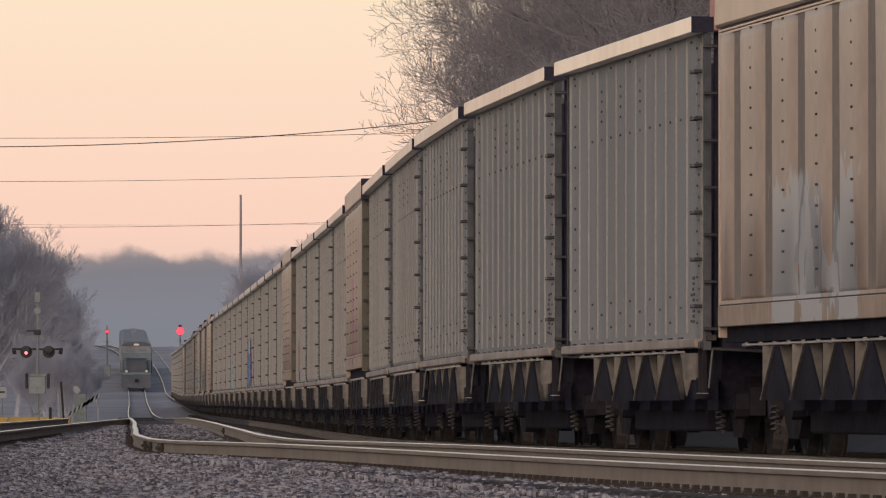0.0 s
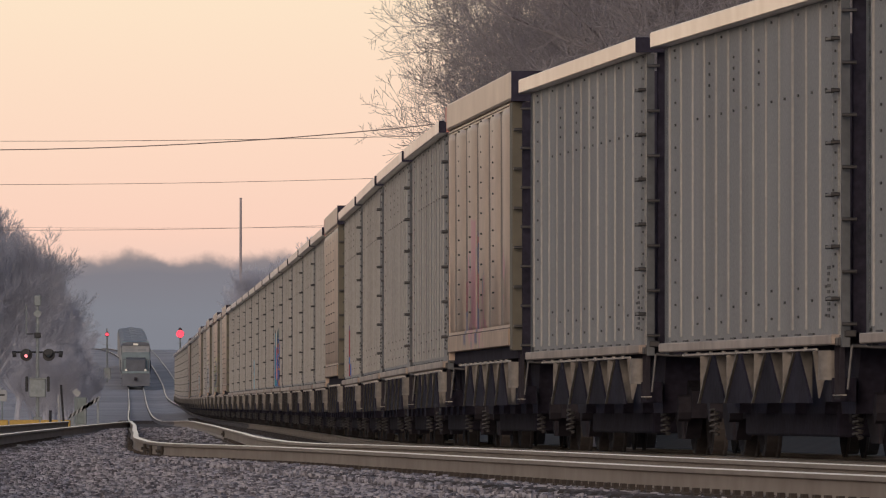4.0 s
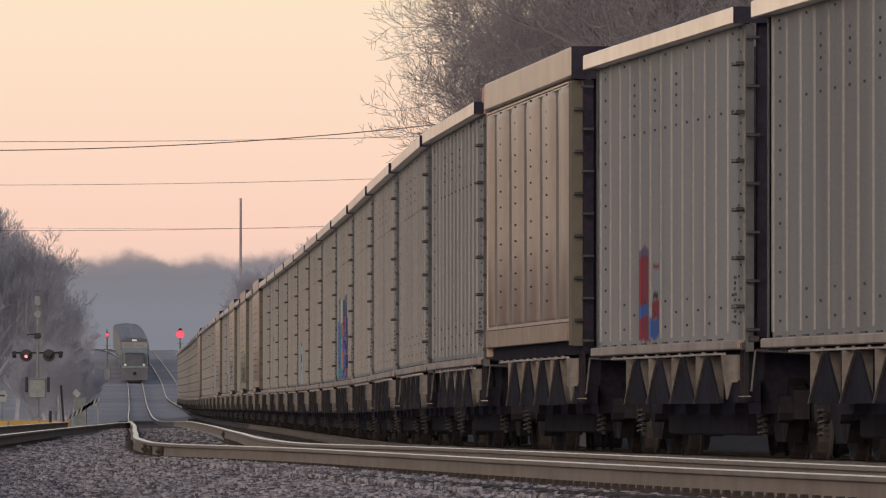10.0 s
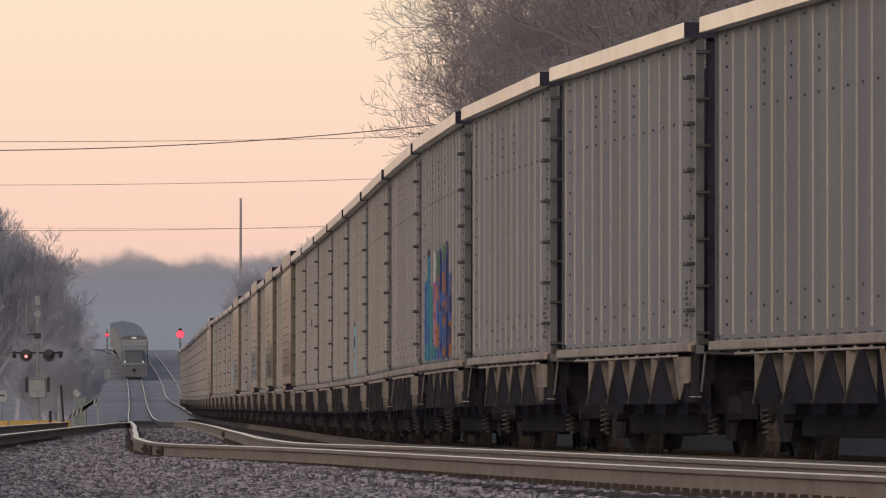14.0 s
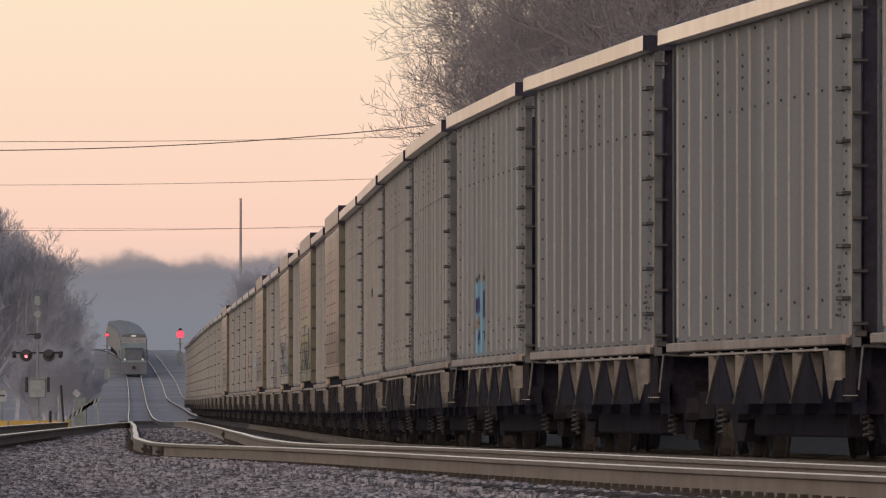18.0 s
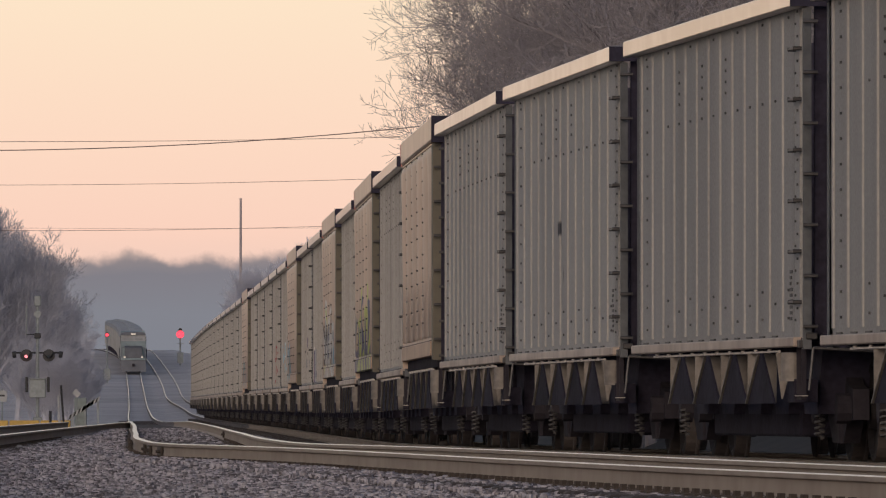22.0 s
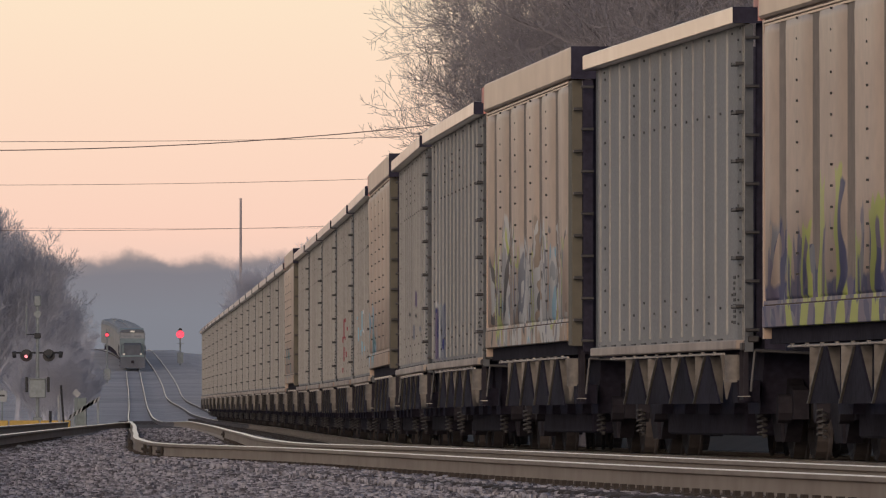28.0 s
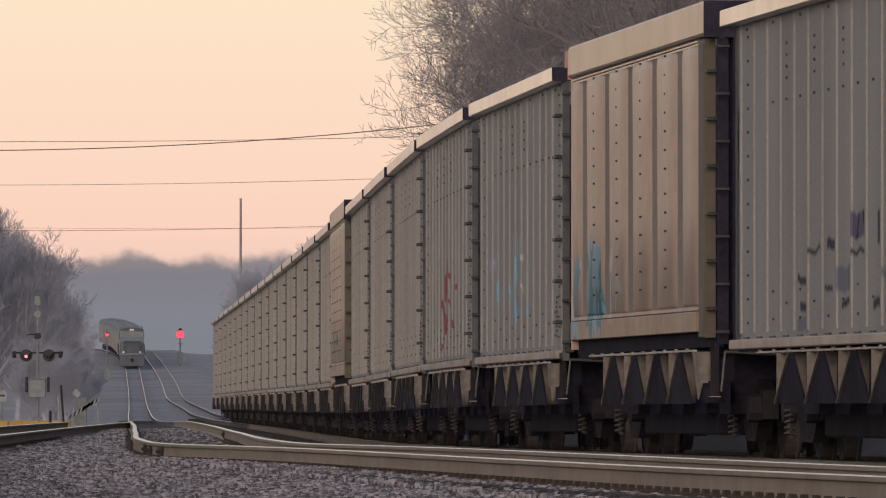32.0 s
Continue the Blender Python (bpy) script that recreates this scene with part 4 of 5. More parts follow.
WHITE_T, GREY_T, BLACK_T = (0.62, 0.60, 0.57), (0.36, 0.37, 0.38), (0.03, 0.03, 0.04)
CYAN_T, BLUE_T, NAVY_T, PINK_T, RED_T = (0.04, 0.26, 0.36), (0.05, 0.14, 0.42), (0.03, 0.04, 0.15), (0.58, 0.25, 0.29), (0.30, 0.04, 0.06)
ORANGE_T, PURPLE_T, LIME_T, TEAL_T, SKY_T = (0.45, 0.17, 0.06), (0.15, 0.12, 0.20), (0.50, 0.54, 0.10), (0.07, 0.26, 0.29), (0.27, 0.47, 0.58)
GREEN_T, SLATE_T, MAUVE_T, TAN_T = (0.12, 0.22, 0.13), (0.20, 0.21, 0.25), (0.42, 0.12, 0.28), (0.36, 0.25, 0.17)
FLAMES = [(-5.0 + 1.25 * i, -4.1 + 1.25 * i) for i in range(9)]
TAGS = {
    -13: ([(-2.9, 4.0, 1.0, 2.3, 0.62, (WHITE_T, WHITE_T, GREY_T, WHITE_T)), (-2.5, -0.9, 1.02, 2.15, 1.5, (WHITE_T,)), (-0.1, 1.2, 1.02, 2.2, 1.5, (WHITE_T, WHITE_T, GREY_T)),
           (2.4, 3.7, 1.02, 2.35, 1.5, (WHITE_T,))], "white tag"),
    -7: ([(-3.2, -2.7, 1.1, 1.85, 2.0, (RED_T, NAVY_T, PURPLE_T)), (-2.6, -0.75, 1.1, 2.05, 0.8, (PINK_T, PINK_T, SLATE_T, PINK_T)), (-1.4, -0.8, 1.3, 2.55, 2.0, (PINK_T, PINK_T)),
          (-0.70, -0.15, 1.1, 2.4, 2.0, (NAVY_T, RED_T, PURPLE_T)), (-0.1, 1.5, 1.1, 1.95, 0.6, (PINK_T, SLATE_T, PINK_T, GREEN_T)), (4.9, 6.1, 1.45, 2.0, 0.8, (PINK_T, TAN_T, PINK_T))], "faded pink tag"),
    -3: ([bay(4, 1.0, 1.86, RED_T), bay(4, 1.80, 1.88, PURPLE_T), bay(4, 1.22, 1.34, BLUE_T), bay(5, 1.02, 1.22, BLUE_T), bay(5, 1.2, 1.38, RED_T, lo=0.1), bay(5, 1.42, 1.70, GREY_T, lo=0.2, hi=0.9),
          bay(5, 1.69, 1.73, RED_T, lo=0.2), bay(5, 1.40, 1.46, BLACK_T, lo=0.2, hi=0.7)], "red and blue tag"),
    3: ([bay(1, 1.0, 2.05, CYAN_T, BLUE_T, CYAN_T), bay(2, 1.0, 2.38, CYAN_T, CYAN_T, BLUE_T), bay(2, 2.34, 2.42, BLACK_T), bay(3, 1.0, 1.96, CYAN_T, TEAL_T), bay(4, 1.15, 2.35, PINK_T, MAUVE_T, WHITE_T),
         bay(4, 1.0, 1.18, BLUE_T, TEAL_T), bay(5, 2.0, 2.35, GREEN_T), bay(5, 1.0, 2.05, ORANGE_T, BLUE_T, ORANGE_T), bay(6, 1.0, 2.36, BLUE_T, NAVY_T, BLUE_T), bay(7, 1.0, 2.30, NAVY_T, ORANGE_T, BLUE_T, ORANGE_T),
         bay(7, 2.2, 2.42, GREEN_T), bay(8, 1.0, 2.42, NAVY_T, NAVY_T, PURPLE_T), bay(9, 1.0, 2.05, BLUE_T, ORANGE_T, NAVY_T), bay(9, 1.55, 1.75, NAVY_T)], "big blue and orange tag"),
    6: ([bay(4, 1.0, 1.86, SKY_T), bay(4, 1.84, 1.90, BLACK_T, hi=0.7), bay(4, 1.48, 1.66, NAVY_T, SLATE_T, hi=0.8), bay(4, 1.30, 1.42, TAN_T), bay(4, 1.14, 1.26, NAVY_T, lo=0.1, hi=0.7),
         bay(5, 1.0, 1.86, SKY_T), bay(5, 1.85, 1.92, BLACK_T, lo=0.2), bay(5, 1.92, 1.99, TAN_T, lo=0.2, hi=0.8), bay(5, 1.42, 1.74, NAVY_T, lo=0.15, hi=0.9), bay(5, 1.16, 1.27, NAVY_T, PURPLE_T, lo=0.4)], "pale blue and navy tag"),
    9: ([(-0.95, -0.40, 2.16, 2.30, 2.0, (BLACK_T,)), (-0.3, 0.3, 1.75, 1.85, 0.45, (BLACK_T, BLACK_T))], "one dark paint spot"),
    13: ([(-7.2, 6.1, 0.8, 1.42, 2.0, (PURPLE_T, NAVY_T, PURPLE_T)), (-6.5, 5.5, 1.1, 1.85, 0.6, (PURPLE_T, SLATE_T, NAVY_T, PURPLE_T))]
         + [(a - 0.1 * (j % 3), a + 0.42, 0.95, 1.75 + 0.22 * (j * 5 % 4), 1.5, (LIME_T,)) for j, (a, c) in enumerate(FLAMES)]
         + [(a + 0.12, a + 0.32, 1.25, 1.55 + 0.2 * (j * 5 % 4), 1.5, (PURPLE_T, NAVY_T)) for j, (a, c) in enumerate(FLAMES)], "yellow-green and purple tag"),
    15: ([(-6.0, 6.1, 1.0, 2.15, 0.62, (WHITE_T, SLATE_T, WHITE_T, TAN_T, WHITE_T))]
         + [(a, c - 0.25 * (j % 2), 1.0, 1.85 + 0.17 * (j * 7 % 4), 1.5, ((WHITE_T, SLATE_T, WHITE_T), (SKY_T, WHITE_T, GREY_T), (GREY_T, TAN_T, WHITE_T))[j % 3]) for j, (a, c) in enumerate(FLAMES)]
         + [(a + 0.5, a + 0.68, 1.2, 1.7 + 0.2 * (j % 3), 1.5, (NAVY_T, SLATE_T)) for j, (a, c) in enumerate(FLAMES[::2])] + [(-6.0, 6.1, 1.1, 2.3, 0.3, (LIME_T, BLACK_T, WHITE_T))], "pale grey-white tag"),
    16: ([bay(1, 1.0, 1.66, NAVY_T, PURPLE_T), bay(1, 1.64, 1.70, WHITE_T), bay(1, 1.0, 1.70, WHITE_T, lo=0.86), bay(2, 1.0, 1.68, SLATE_T, GREY_T), bay(2, 1.30, 1.38, BLACK_T, lo=0.25, hi=0.9),
          bay(3, 1.0, 1.68, NAVY_T, SLATE_T), bay(3, 1.0, 1.72, WHITE_T, lo=0.88)], "navy and white block tag"),
    17: ([bay(4, 1.41, 1.48, BLACK_T, lo=0.2), bay(4, 1.16, 1.24, BLACK_T, lo=0.4), bay(4, 0.98, 1.10, SLATE_T, lo=0.2), bay(5, 1.66, 1.70, BLACK_T), bay(6, 1.68, 1.77, BLACK_T, lo=0.3), bay(6, 1.33, 1.37, BLACK_T, lo=0.1, hi=0.7),
          bay(7, 1.32, 1.52, SLATE_T), bay(7, 1.3, 1.52, NAVY_T, lo=0.8), bay(7, 1.18, 1.24, BLACK_T, lo=0.3), bay(8, 1.73, 1.94, BLACK_T, PURPLE_T), bay(8, 1.60, 1.64, BLACK_T), bay(9, 1.68, 1.96, BLACK_T, lo=0.7),
          bay(9, 1.14, 1.22, BLACK_T, lo=0.4), bay(10, 1.4, 1.46, SLATE_T), bay(10, 1.17, 1.30, BLACK_T, NAVY_T, lo=0.3), bay(10, 2.05, 2.15, BLACK_T, lo=0.5), bay(11, 1.63, 1.68, BLACK_T, lo=0.1, hi=0.8)], "scattered dark paint marks"),
    18: ([(-6.7, -5.8, 1.1, 1.95, 1.5, (WHITE_T, SKY_T, GREY_T)), (-5.1, -3.3, 1.05, 2.0, 1.5, (SKY_T, TEAL_T, SKY_T)), (-2.6, -2.1, 1.2, 1.9, 1.5, (WHITE_T,)), (-2.6, -1.0, 1.2, 1.7, 0.3, (WHITE_T, GREY_T))], "teal and white tag"),
    19: ([(-5.0, 2.0, 1.3, 2.2, 0.2, (WHITE_T, SKY_T))], "faint white marks"),
    20: ([(-2.5, 3.0, 1.1, 2.2, 0.22, (RED_T, RED_T))], "small red paint marks"),
    24: ([(-5.0, 4.0, 1.1, 1.9, 0.4, (WHITE_T, TEAL_T, GREY_T))], "white and green tag"),
}
for n, (patches, words) in TAGS.items():
    made = {}
    for o in cars[n].children:
        base = o.data.materials[0]
        if not o.name.startswith(("side_sheet", "side_panel", "panel_foot", "side_sill") if n in TAN_CARS else ("side_sheet", "side_rib")):
            continue
        if base.name not in made:
            made[base.name] = painted(base, base.name + "_tagged", patches)
        o.material_slots[0].link = "OBJECT"
        o.material_slots[0].material = made[base.name]
    kind = "tan steel" if n in TAN_CARS else "silver aluminium"
    tagged(cars[n], kind + " coal hopper, " + words + " on its side")


# ---- locomotives ----
def locomotive(name, label, paint, nose, light, roof):
    """A six-axle diesel: hood, cab, nose, walkway, pilot, tank, handrails and two bogies; it faces +x."""
    top = tagged(new(name), label, "locomotive")
    part("hood", boxes((-10.2, 6.4, -0.95, 0.95, 1.55, 4.35), (-9.6, -6.6, -1.35, 1.35, 3.2, 4.42), (-4.5, 3.5, -0.8, 0.8, 4.2, 4.42), bevel=0.06), paint, top)
    part("cab", boxes((6.4, 9.2, -1.38, 1.38, 1.55, 3.45), bevel=0.04), paint, top)
    bm = bmesh.new()
    prism(bm, [(6.4, 3.453), (9.15, 3.453), (8.95, 4.10), (6.4, 4.10)], 1, -1.34, 1.34)
    part("cab_top", bm, roof, top)
    bm = bmesh.new()
    prism(bm, [(-1.42, 4.103), (1.42, 4.103), (1.30, 4.30), (0.85, 4.44), (-0.85, 4.44), (-1.30, 4.30)], 0, 6.3, 9.1)
    part("cab_roof", bm, nose, top)
    bm = bmesh.new()
    prism(bm, [(9.2, 1.55), (10.5, 1.55), (10.4, 2.75), (9.2, 2.95)], 1, -0.95, 0.95)
    part("nose", bm, nose, top)
    part("anticlimber", boxes((10.9, 11.2, -1.35, 1.35, 1.38, 1.60), bevel=0.03), paint, top)
    for s in (-1, 1):
        part("end_rail", tube(((11.0, s * 1.25, 1.55), (11.0, s * 1.25, 2.75), 0.045), ((11.0, s * 1.25, 2.75), (11.0, s * 0.35, 2.75), 0.03), n=6), nose, top)
    part("walkway", boxes((-11.0, 11.0, -1.45, 1.45, 1.35, 1.55)), nose, top)
    bm = bmesh.new()
    prism(bm, [(10.6, 0.2), (11.25, 0.15), (11.05, 1.5), (10.6, 1.5)], 1, -1.38, 1.38)
    part("pilot", bm, nose, top)
    part("fuel_tank", boxes((-3.4, 3.2, -1.35, 1.35, 0.35, 1.35), bevel=0.12), M_dark, top)
    for s in (-1, 1):
        part("windscreen", boxes((9.12, 9.17, s * 0.62 - 0.40, s * 0.62 + 0.40, 3.58, 3.80)), M_hazeglass, top)
        part("side_window", boxes((7.0, 8.3, s * 1.39 - 0.02, s * 1.39 + 0.02, 3.2, 4.0)), M_glass, top)
        part("ditch_light", tube(((11.1, s * 0.95, 1.72), (11.28, s * 0.95, 1.72), 0.12), n=10), light, top)
        part("handrail", tube(((-10.8, s * 1.48, 2.5), (6.2, s * 1.48, 2.5), 0.03), *[((x, s * 1.48, 1.5), (x, s * 1.48, 2.5), 0.025) for x in range(-10, 7, 3)], n=5), M_dark, top)
        part("front_steps", boxes((10.6, 11.0, s * 1.3 - 0.2, s * 1.3 + 0.2, 0.4, 0.45), (10.6, 11.0, s * 1.3 - 0.2, s * 1.3 + 0.2, 0.85, 0.9)), M_dark, top)
        bog = part("bogie", boxes((s * 7.0 - 2.2, s * 7.0 + 2.2, -1.2, 1.2, 0.45, 0.95), bevel=0.06), M_dark, top)
        for dx in (-1.8, 0, 1.8):
            bm = wheelset_bm()
            w = part("wheelset", bm, M_wheel, bog)
            w.location = (s * 7.0 + dx, 0, 0.457)
    part("headlight", boxes((9.11, 9.20, -0.25, 0.25, 4.14, 4.32)), light, top)
    part("coupler", boxes((11.0, 11.6, -0.15, 0.15, 0.7, 1.0), bevel=0.03), M_under, top)
    return top


M_beam = material("lit_headlight_lens", (0.8, 0.75, 0.65), 0.2, 0, 0.05, 4, 1, 0, emit=(1.0, 0.93, 0.82), strength=0.12)
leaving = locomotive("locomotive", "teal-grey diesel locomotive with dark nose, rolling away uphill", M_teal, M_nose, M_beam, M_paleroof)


def covered_car():
    car = tagged(new("covered_hopper"), "pale grey covered hopper of the train climbing the hill", "railway car", group="cars of the departing train")
    bm = bmesh.new()
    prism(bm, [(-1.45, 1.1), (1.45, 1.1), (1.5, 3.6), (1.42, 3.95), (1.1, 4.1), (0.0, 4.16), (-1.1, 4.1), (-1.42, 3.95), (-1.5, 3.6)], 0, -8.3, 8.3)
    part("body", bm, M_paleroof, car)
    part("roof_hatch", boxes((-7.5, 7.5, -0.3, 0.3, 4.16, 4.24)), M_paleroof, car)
    part("centre_sill", boxes((-8.9, 8.9, -0.25, 0.25, 0.7, 1.1)), M_dark, car)
    for x in (-6.2, 6.2):
        part("bogie", boxes((x - 1.1, x + 1.1, -1.1, 1.1, 0.25, 0.85), bevel=0.05), M_dark, car)
    for x in (-6.0, -3.0, 0.0, 3.0, 6.0):
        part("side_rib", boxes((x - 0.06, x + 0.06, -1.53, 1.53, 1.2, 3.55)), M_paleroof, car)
    return car


first_covered = covered_car()
departing = [first_covered] + [copy_thing(first_covered, Matrix()) for _ in range(9)]


# ---- wires and pole ----
def wire(xa, xb, d, low, z0, k, r):
    """A cable that hangs lowest, at z0, where x is low."""
    cu = bpy.data.curves.new("overhead_wire", "CURVE")
    cu.dimensions, cu.bevel_depth, cu.bevel_resolution = "3D", r, 1
    sp = cu.splines.new("POLY")
    sp.points.add(40)
    for i in range(41):
        u = i / 40
        sp.points[i].co = (xa + (xb - xa) * u, d, z0 + k * (xa + (xb - xa) * u - low) ** 2, 1)
    cu.materials.append(M_wire)
    ob = new("overhead_wire", cu)
    tagged(ob, "dark overhead cable slung across the railway", "cable", group="overhead wires")


wire(-40, 10, 300, -12.0, 6.71, 0.0046, 0.014)
wire(-40, 10, 306, -11.0, 7.06, 0.0012, 0.008)
wire(-60, 20, 450, -17.0, 8.57, 0.0011, 0.010)
wire(-80, 20, 598, -20.0, 8.99, 0.0011, 0.012)
wire(-80, 20, 604, -14.0, 9.18, 0.0006, 0.006)


def ground_at(d, x):
    return float(ground_z(np.array([x]), np.array([float(d)]))[0])


pole = tagged(new("mast"), "tall thin grey mast rising from hazy woods", "mast")
pole.location = (-19.26, 1150, ground_at(1150, -19.26))
MAST_H = 19.9 - ground_at(1150, -19.26)
part("shaft", tube(((0, 0, -0.3), (0, 0, MAST_H), 0.17, 0.11), n=10), M_woodpole, pole)
part("mast_cap", tube(((0, 0, MAST_H), (0, 0, MAST_H + 0.08), 0.13), n=10), M_woodpole, pole)


# ---- level crossing furniture ----
def crossing_signal():
    d, x = 450, -15.1
    top = tagged(new("crossing_signal"), "grey level crossing signal mast with flashers and steel cabinet", "railway signal")
    top.location = (x, d, ground_at(d, x))
    part("mast", tube(((0, 0, 0), (0, 0, 4.7), 0.075, 0.06), n=10), M_galv, top)
    part("mast_base", boxes((-0.17, 0.17, -0.17, 0.17, 0, 0.42), bevel=0.03), M_galv, top)
    part("cabinet", boxes((-0.31, 0.31, -0.25, 0.20, 1.14, 1.83), bevel=0.03), M_galv, top, "pale steel cabinet")
    part("cabinet_lid", boxes((-0.35, 0.35, -0.29, 0.24, 1.83, 1.87)), M_galv, top)
    for s in (-1, 1):
        part("cabinet_bracket", boxes((s * 0.40 - 0.05, s * 0.40 + 0.05, -0.2, 0.1, 1.35, 1.92), bevel=0.02), M_black, top)
    part("cross_arm", tube(((-0.95, 0, 2.82), (0.90, 0, 2.82), 0.035), n=8), M_black, top)
    for s in (-0.42, 0.42):
        part("backplate", tube(((s, -0.06, 2.72), (s, -0.02, 2.72), 0.23), n=24), M_black, top)
        part("hood", tube(((s, -0.30, 2.80), (s, -0.06, 2.76), 0.13, 0.15), n=14), M_black, top)
        part("lens", tube(((s, -0.32, 2.68), (s, -0.06, 2.68), 0.06), n=14), M_lamp if s < 0 else M_glass, top, "lit red lens" if s < 0 else "dark lens")
        part("side_lamp", tube(((s * 1.9, -0.05, 2.76), (s * 1.9 + 0.14 * (1 if s > 0 else -1), -0.05, 2.74), 0.12), n=12), M_black, top)
    part("bell", tube(((0, -0.12, 4.25), (0, 0.02, 4.25), 0.13), n=14), M_galv, top)
    part("top_box", boxes((-0.13, 0.13, -0.13, 0.13, 4.55, 4.95), bevel=0.03), M_galv, top)
    part("lower_box", boxes((-0.12, 0.12, -0.13, 0.10, 3.35, 3.55), bevel=0.02), M_black, top)
    part("aerial", tube(((-0.42, 0, 3.5), (-0.42, 0, 4.6), 0.03), n=8), M_galv, top)
    part("aerial_arm", tube(((0, 0, 3.5), (-0.42, 0, 3.5), 0.02), n=6), M_black, top)


crossing_signal()


def post(name, label, x, d, h, r, lean, mat):
    o = tagged(new(name), label, "post")
    o.location = (x, d, ground_at(d, x))
    part("shaft", tube(((0, 0, -0.1), (lean, 0, h), r), n=8), mat, o)
    part("cap", tube(((lean, 0, h), (lean, 0, h + 0.04), r * 1.15), n=8), mat, o)


post("marker_post", "dark leaning marker post beside the crossing", -13.95, 445, 1.55, 0.04, -0.12, M_black)
post("marker_post", "white marker post beside the crossing", -13.95, 440, 1.15, 0.045, -0.05, M_white)
post("bollard", "short dark bollard beside the crossing", -14.3, 440, 0.6, 0.05, 0.0, M_black)

kerb = tagged(new("barrier_kerb"), "faded yellow concrete kerb along the crossing road", "kerb")
kerb.location = (-15.4, 446, ground_at(446, -15.4))
for i in range(4):
    o = part("kerb_block", boxes((-2.9 + i * 1.15, -1.80 + i * 1.15, -0.15, 0.15, -0.05, 0.30), bevel=0.03), M_yellow, kerb)

sign = tagged(new("road_sign"), "small white road sign on a thin post", "sign")
sign.location = (-16.6, 455, ground_at(455, -16.6))
part("sign_post", tube(((0, 0, -0.1), (0, 0, 1.5), 0.03), n=8), M_galv, sign)
plate = part("sign_plate", boxes((-0.17, 0.17, -0.05, -0.03, 1.0, 1.42), bevel=0.008), M_white, sign)
part("sign_bar", boxes((-0.10, 0.10, -0.056, -0.051, 1.20, 1.27)), M_black, plate)

barricade = tagged(new("barricade"), "black and white striped barricade with a green cabinet behind", "barricade")
barricade.matrix_basis = Matrix.Translation((-14.05, 470, ground_at(470, -14.05) + 0.28)) @ Matrix.Diagonal((1.25, 1, 1.25, 1))
for low, x0, x1 in ((0.03, -0.42, 0.42), (0.27, -0.02, 0.56)):
    k = int((x1 - x0) / 0.07)
    for i in range(k):
        bm = bmesh.new()
        x, z = x0 + 0.07 * i, low + 0.045 * i
        prism(bm, [(x, z), (x + 0.07, z + 0.045), (x + 0.12, z + 0.20), (x + 0.05, z + 0.155)], 1, -0.03, 0.03)
        part("stripe_board", bm, M_white if i % 2 else M_black, barricade)
for x, h in ((-0.3, 0.2), (0.1, 0.5), (0.5, 0.75)):
    part("leg", boxes((x - 0.025, x + 0.025, 0.035, 0.08, -0.24, h)), M_galv, barricade)
cab = tagged(new("relay_cabinet"), "grey-green steel relay cabinet beside the track", "cabinet")
cab.location = (-14.4, 480, ground_at(480, -14.4))
body = part("body", boxes((-0.24, 0.24, -0.2, 0.2, 0.15, 1.22), bevel=0.03), M_relay, cab)
part("plinth", boxes((-0.25, 0.25, -0.23, 0.23, -0.1, 0.15)), M_galv, cab)
part("door", boxes((-0.18, 0.18, -0.222, -0.202, 0.22, 1.15), bevel=0.008), M_relay, cab)
dia = tagged(new("warning_sign"), "pale diamond warning sign on a post", "sign")
dia.location = (-14.25, 470, ground_at(470, -14.25))
part("sign_post", tube(((0, 0, -0.1), (0, 0, 1.4), 0.025), n=8), M_galv, dia)
bm = bmesh.new()
prism(bm, [(-0.17, 1.36), (0.03, 1.18), (0.17, 1.35), (-0.03, 1.53)], 1, -0.05, -0.035)
part("sign_plate", bm, M_white, dia)


def block_signal(x, d, z, r, lamp_label):
    g = ground_at(d, x)
    top = tagged(new("block_signal"), lamp_label, "railway signal", group="railway block signals")
    top.location = (x, d, g)
    h = z - g
    part("mast", tube(((0, 0, 0), (0, 0, h + 0.6), 0.09), n=8), M_galv, top)
    part("backplate", tube(((0, -0.2, h), (0, -0.12, h), max(r * 1.04, 0.22)), n=20), M_black, top)
    part("lens", tube(((0, -0.32, h), (0, -0.2, h), r), n=20), M_red, top, "glowing red lens")
    part("hood", tube(((0, -0.30, h + r + 0.05), (0, -0.12, h + r + 0.06), r * 0.5), n=10), M_black, top)
    part("relay_case", boxes((-0.35, 0.35, -0.3, 0.3, 0.3, 1.5), bevel=0.03), M_galv, top, "pale steel relay case")
    part("platform", boxes((-0.4, 0.4, -0.5, 0.1, h - 1.1, h - 1.05)), M_galv, top)


# First lens drawn oversize, its glowing disc standing in for the lamp's glare.
block_signal(-30.45, 1400, 8.47, 0.45, "tall block signal showing a bright red light")
block_signal(-34.75, 1250, 7.55, 0.17, "block signal showing a small red light")


def loose_piece(name, label, category, slope, drop, rows, mat):
    """Lays a small thing on the ground where the line of that sideways slope and drop meets it."""
    d = 80.0
    while d < 400 and 0.42 - drop * d > ground_at(d, slope * d):
        d += 0.5
    o = tagged(new(name), label, category)
    o.location = (slope * d, d, ground_at(d, slope * d) + 0.02)
    part(name + "_body", boxes(*rows, bevel=0.01), mat, o)
    return o


board = loose_piece("loose_board", "pale weathered board lying on the ballast", "board", -0.0334, 0.0039, [(-0.35, 0.35, -0.09, 0.09, 0, 0.035)], M_white)
part("batten", boxes((-0.30, -0.24, -0.12, 0.12, 0.035, 0.06)), M_white, board)

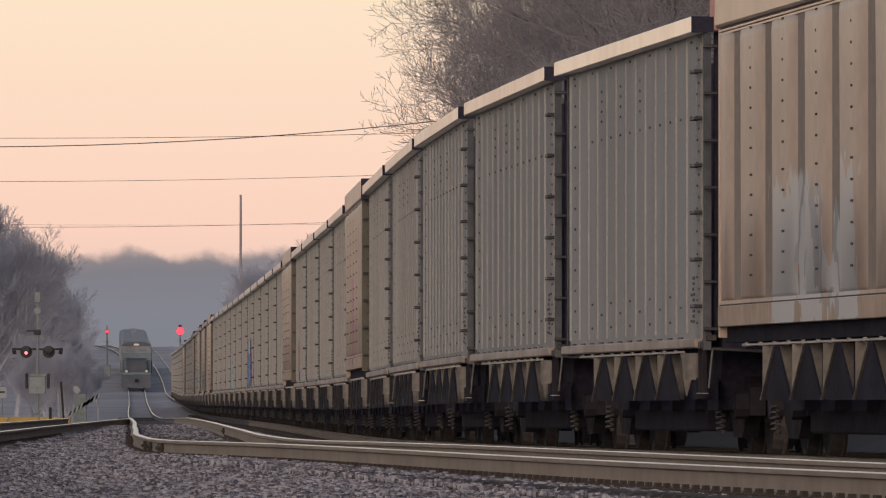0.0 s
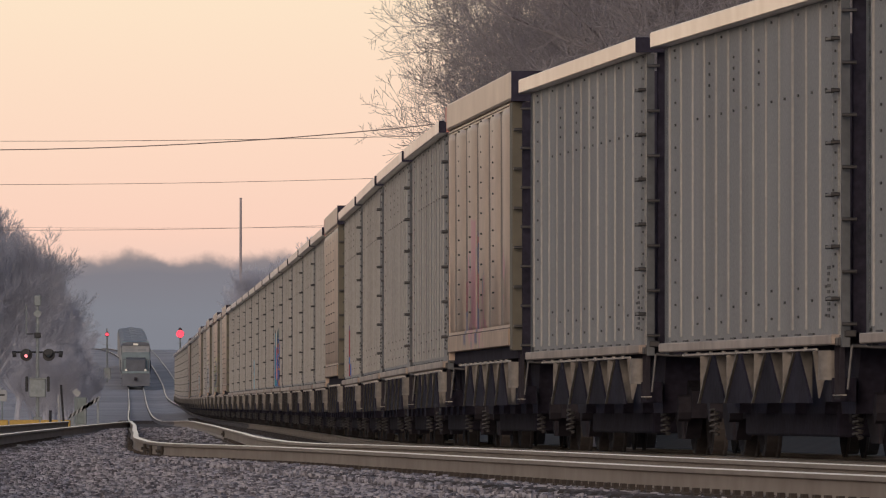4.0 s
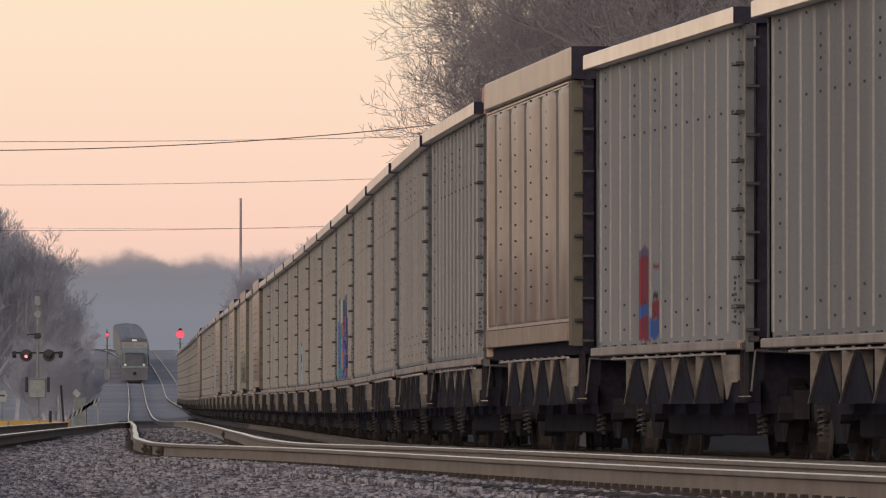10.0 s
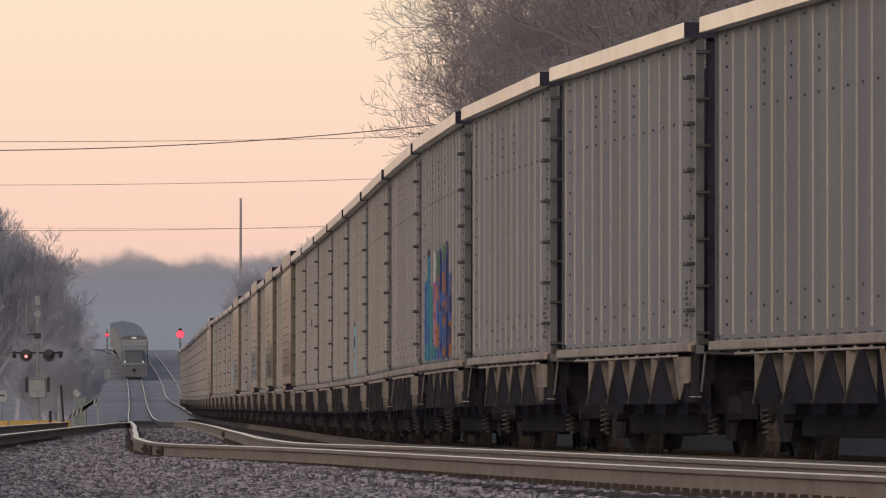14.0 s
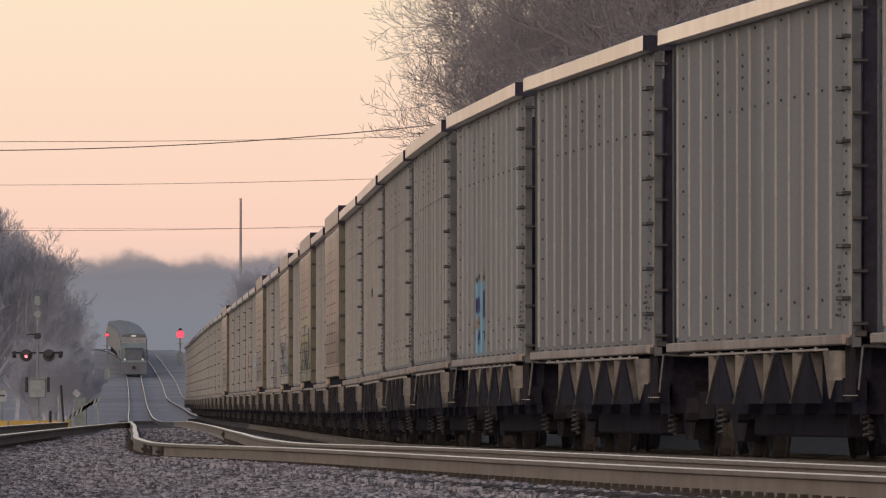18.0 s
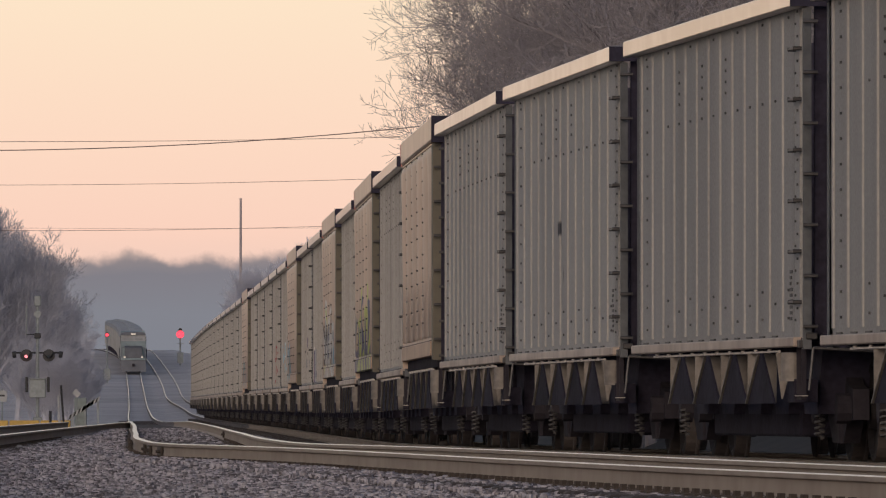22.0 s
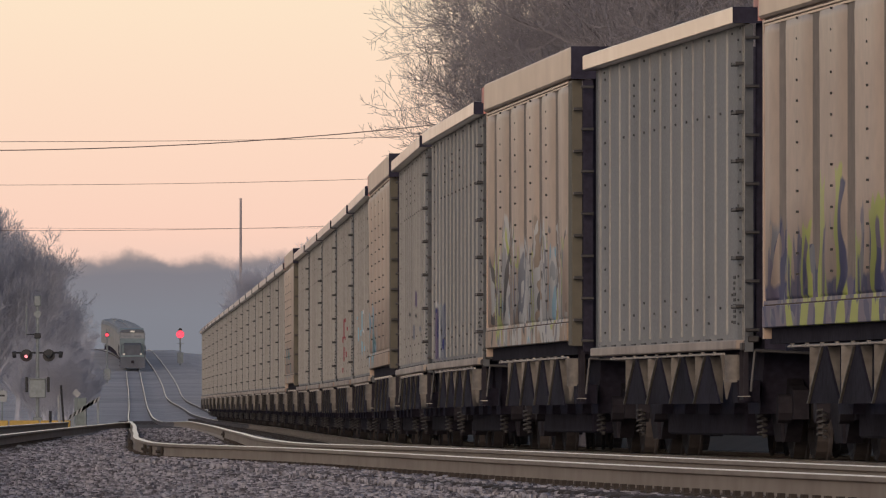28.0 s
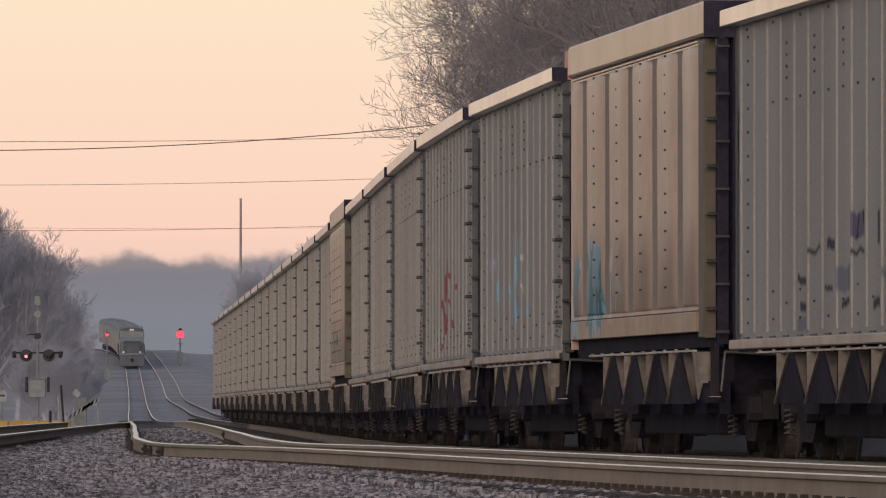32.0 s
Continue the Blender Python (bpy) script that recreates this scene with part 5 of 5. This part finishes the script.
# ---- ballast stones ----
def ballast_stones():
    rng = np.random.default_rng(7)
    rough_block = np.array([(-1, -1, -1), (1, -1, -1), (1, 1, -1), (-1, 1, -1), (-1, -1, 1), (1, -1, 1), (1, 1, 1), (-1, 1, 1)]) * 0.66
    tri = np.array([(0, 2, 1), (0, 3, 2), (4, 5, 6), (4, 6, 7), (0, 1, 5), (0, 5, 4), (1, 2, 6), (1, 6, 5), (2, 3, 7), (2, 7, 6), (3, 0, 4), (3, 4, 7)])
    zones = [(74, 98, 52000, 0.023, 0), (98, 130, 40000, 0.023, 0), (130, 180, 22000, 0.025, 0), (180, 265, 14000, 0.03, 0),
             (64, 120, 9000, 0.025, 1), (120, 300, 12000, 0.028, 1), (140, 260, 10000, 0.026, 2)]
    vs, fs, base = [], [], 0
    for d0, d1, count, size, kind in zones:
        d = rng.uniform(d0, d1, count)
        if kind == 0:
            lo, hi = np.maximum(-0.0375 * d - 0.4, -7.5), NEAR_LEFT(d) - 0.16
        elif kind == 1:
            lo, hi = NEAR_LEFT(d) + 0.1, NEAR_LEFT(d) + 1.4
        else:
            lo, hi = NEAR_LEFT(d) + 1.7, train_centre(d) - 0.9
        x = lo + (hi - lo) * rng.random(count)
        s = size * rng.uniform(0.55, 1.35, count)
        z = ground_z(x, d) + 0.008 + s * rng.uniform(-0.1, 0.7, count)
        if kind == 0:
            z = z + 0.035 * (x > NEAR_LEFT(d) - 0.66)
        shape = rough_block[None] * s[:, None, None] * rng.uniform(0.6, 1.35, (count, 8, 1)) * rng.uniform(0.65, 1.3, (count, 1, 3))
        ang = rng.uniform(0, 6.283, count)
        c, n = np.cos(ang), np.sin(ang)
        sx = shape[:, :, 0] * c[:, None] - shape[:, :, 1] * n[:, None] + x[:, None]
        sy = shape[:, :, 0] * n[:, None] + shape[:, :, 1] * c[:, None] + d[:, None]
        sz = shape[:, :, 2] + z[:, None]
        vs.append(np.stack([sx, sy, sz], -1).reshape(-1, 3))
        fs.append((tri[None] + (np.arange(count) * 8)[:, None, None] + base).reshape(-1, 3))
        base += count * 8
    v, f = np.concatenate(vs), np.concatenate(fs)
    me = bpy.data.meshes.new("ballast_stones")
    me.vertices.add(len(v))
    me.vertices.foreach_set("co", v.ravel())
    me.loops.add(f.size)
    me.loops.foreach_set("vertex_index", f.ravel())
    me.polygons.add(len(f))
    me.polygons.foreach_set("loop_start", np.arange(len(f)) * 3)
    me.update(calc_edges=True)
    me.materials.append(M_stone)
    tagged(new("ballast_stones", me), "loose grey and purplish crushed ballast stones", "gravel", kind="stuff")


ballast_stones()


# ---- moving things ----
DEPART = curve_through([0, 6.5, 13, 19, 25, 32], [1145, 1213, 1270, 1307, 1340, 1370])


def body_z(d):
    return RAIL_Z(d) + LIFT


def motions():
    times = [0.5 * i for i in range(65)]
    for n, car in cars.items():
        walk(car, [(t, rolling_pose(train_centre, body_z, 110 + PITCH * n - travelled(t) + 7.28, 5.75)) for t in times])
    slow = [2.0 * i for i in range(17)]
    walk(leaving, [(t, rolling_pose(near_centre, NEAR_Z, float(DEPART(t)) + 11.2, 7.0)) for t in slow])
    for i, car in enumerate(departing):
        walk(car, [(t, rolling_pose(near_centre, NEAR_Z, float(DEPART(t)) + 32 + 18.4 * i, 6.2)) for t in slow])
    # one turn of the wheels for every 2.87 m of track; all wheelsets of a place in their bogie turn alike
    for dx in (-0.89, 0.89):
        alike = [o for o in scene.objects if o.name.startswith("wheelset") and abs(o.location.x - dx) < 0.001 and o.parent.name.startswith("bogie")
                 and o.parent.parent in rolling]
        steps = [0.04 * i for i in range(801)]
        walk(alike[0], [(t, Matrix.Translation((dx, 0, 0.457)) @ Matrix.Rotation((travelled(t) / 0.457) % (2 * math.pi), 4, "Y")) for t in steps])
        keys = alike[0].animation_data
        for o in alike[1:]:
            o.rotation_mode = "QUATERNION"
            o.animation_data_create()
            o.animation_data.action = keys.action
            o.animation_data.action_slot = keys.action_slot


rolling = set(cars.values())
motions()
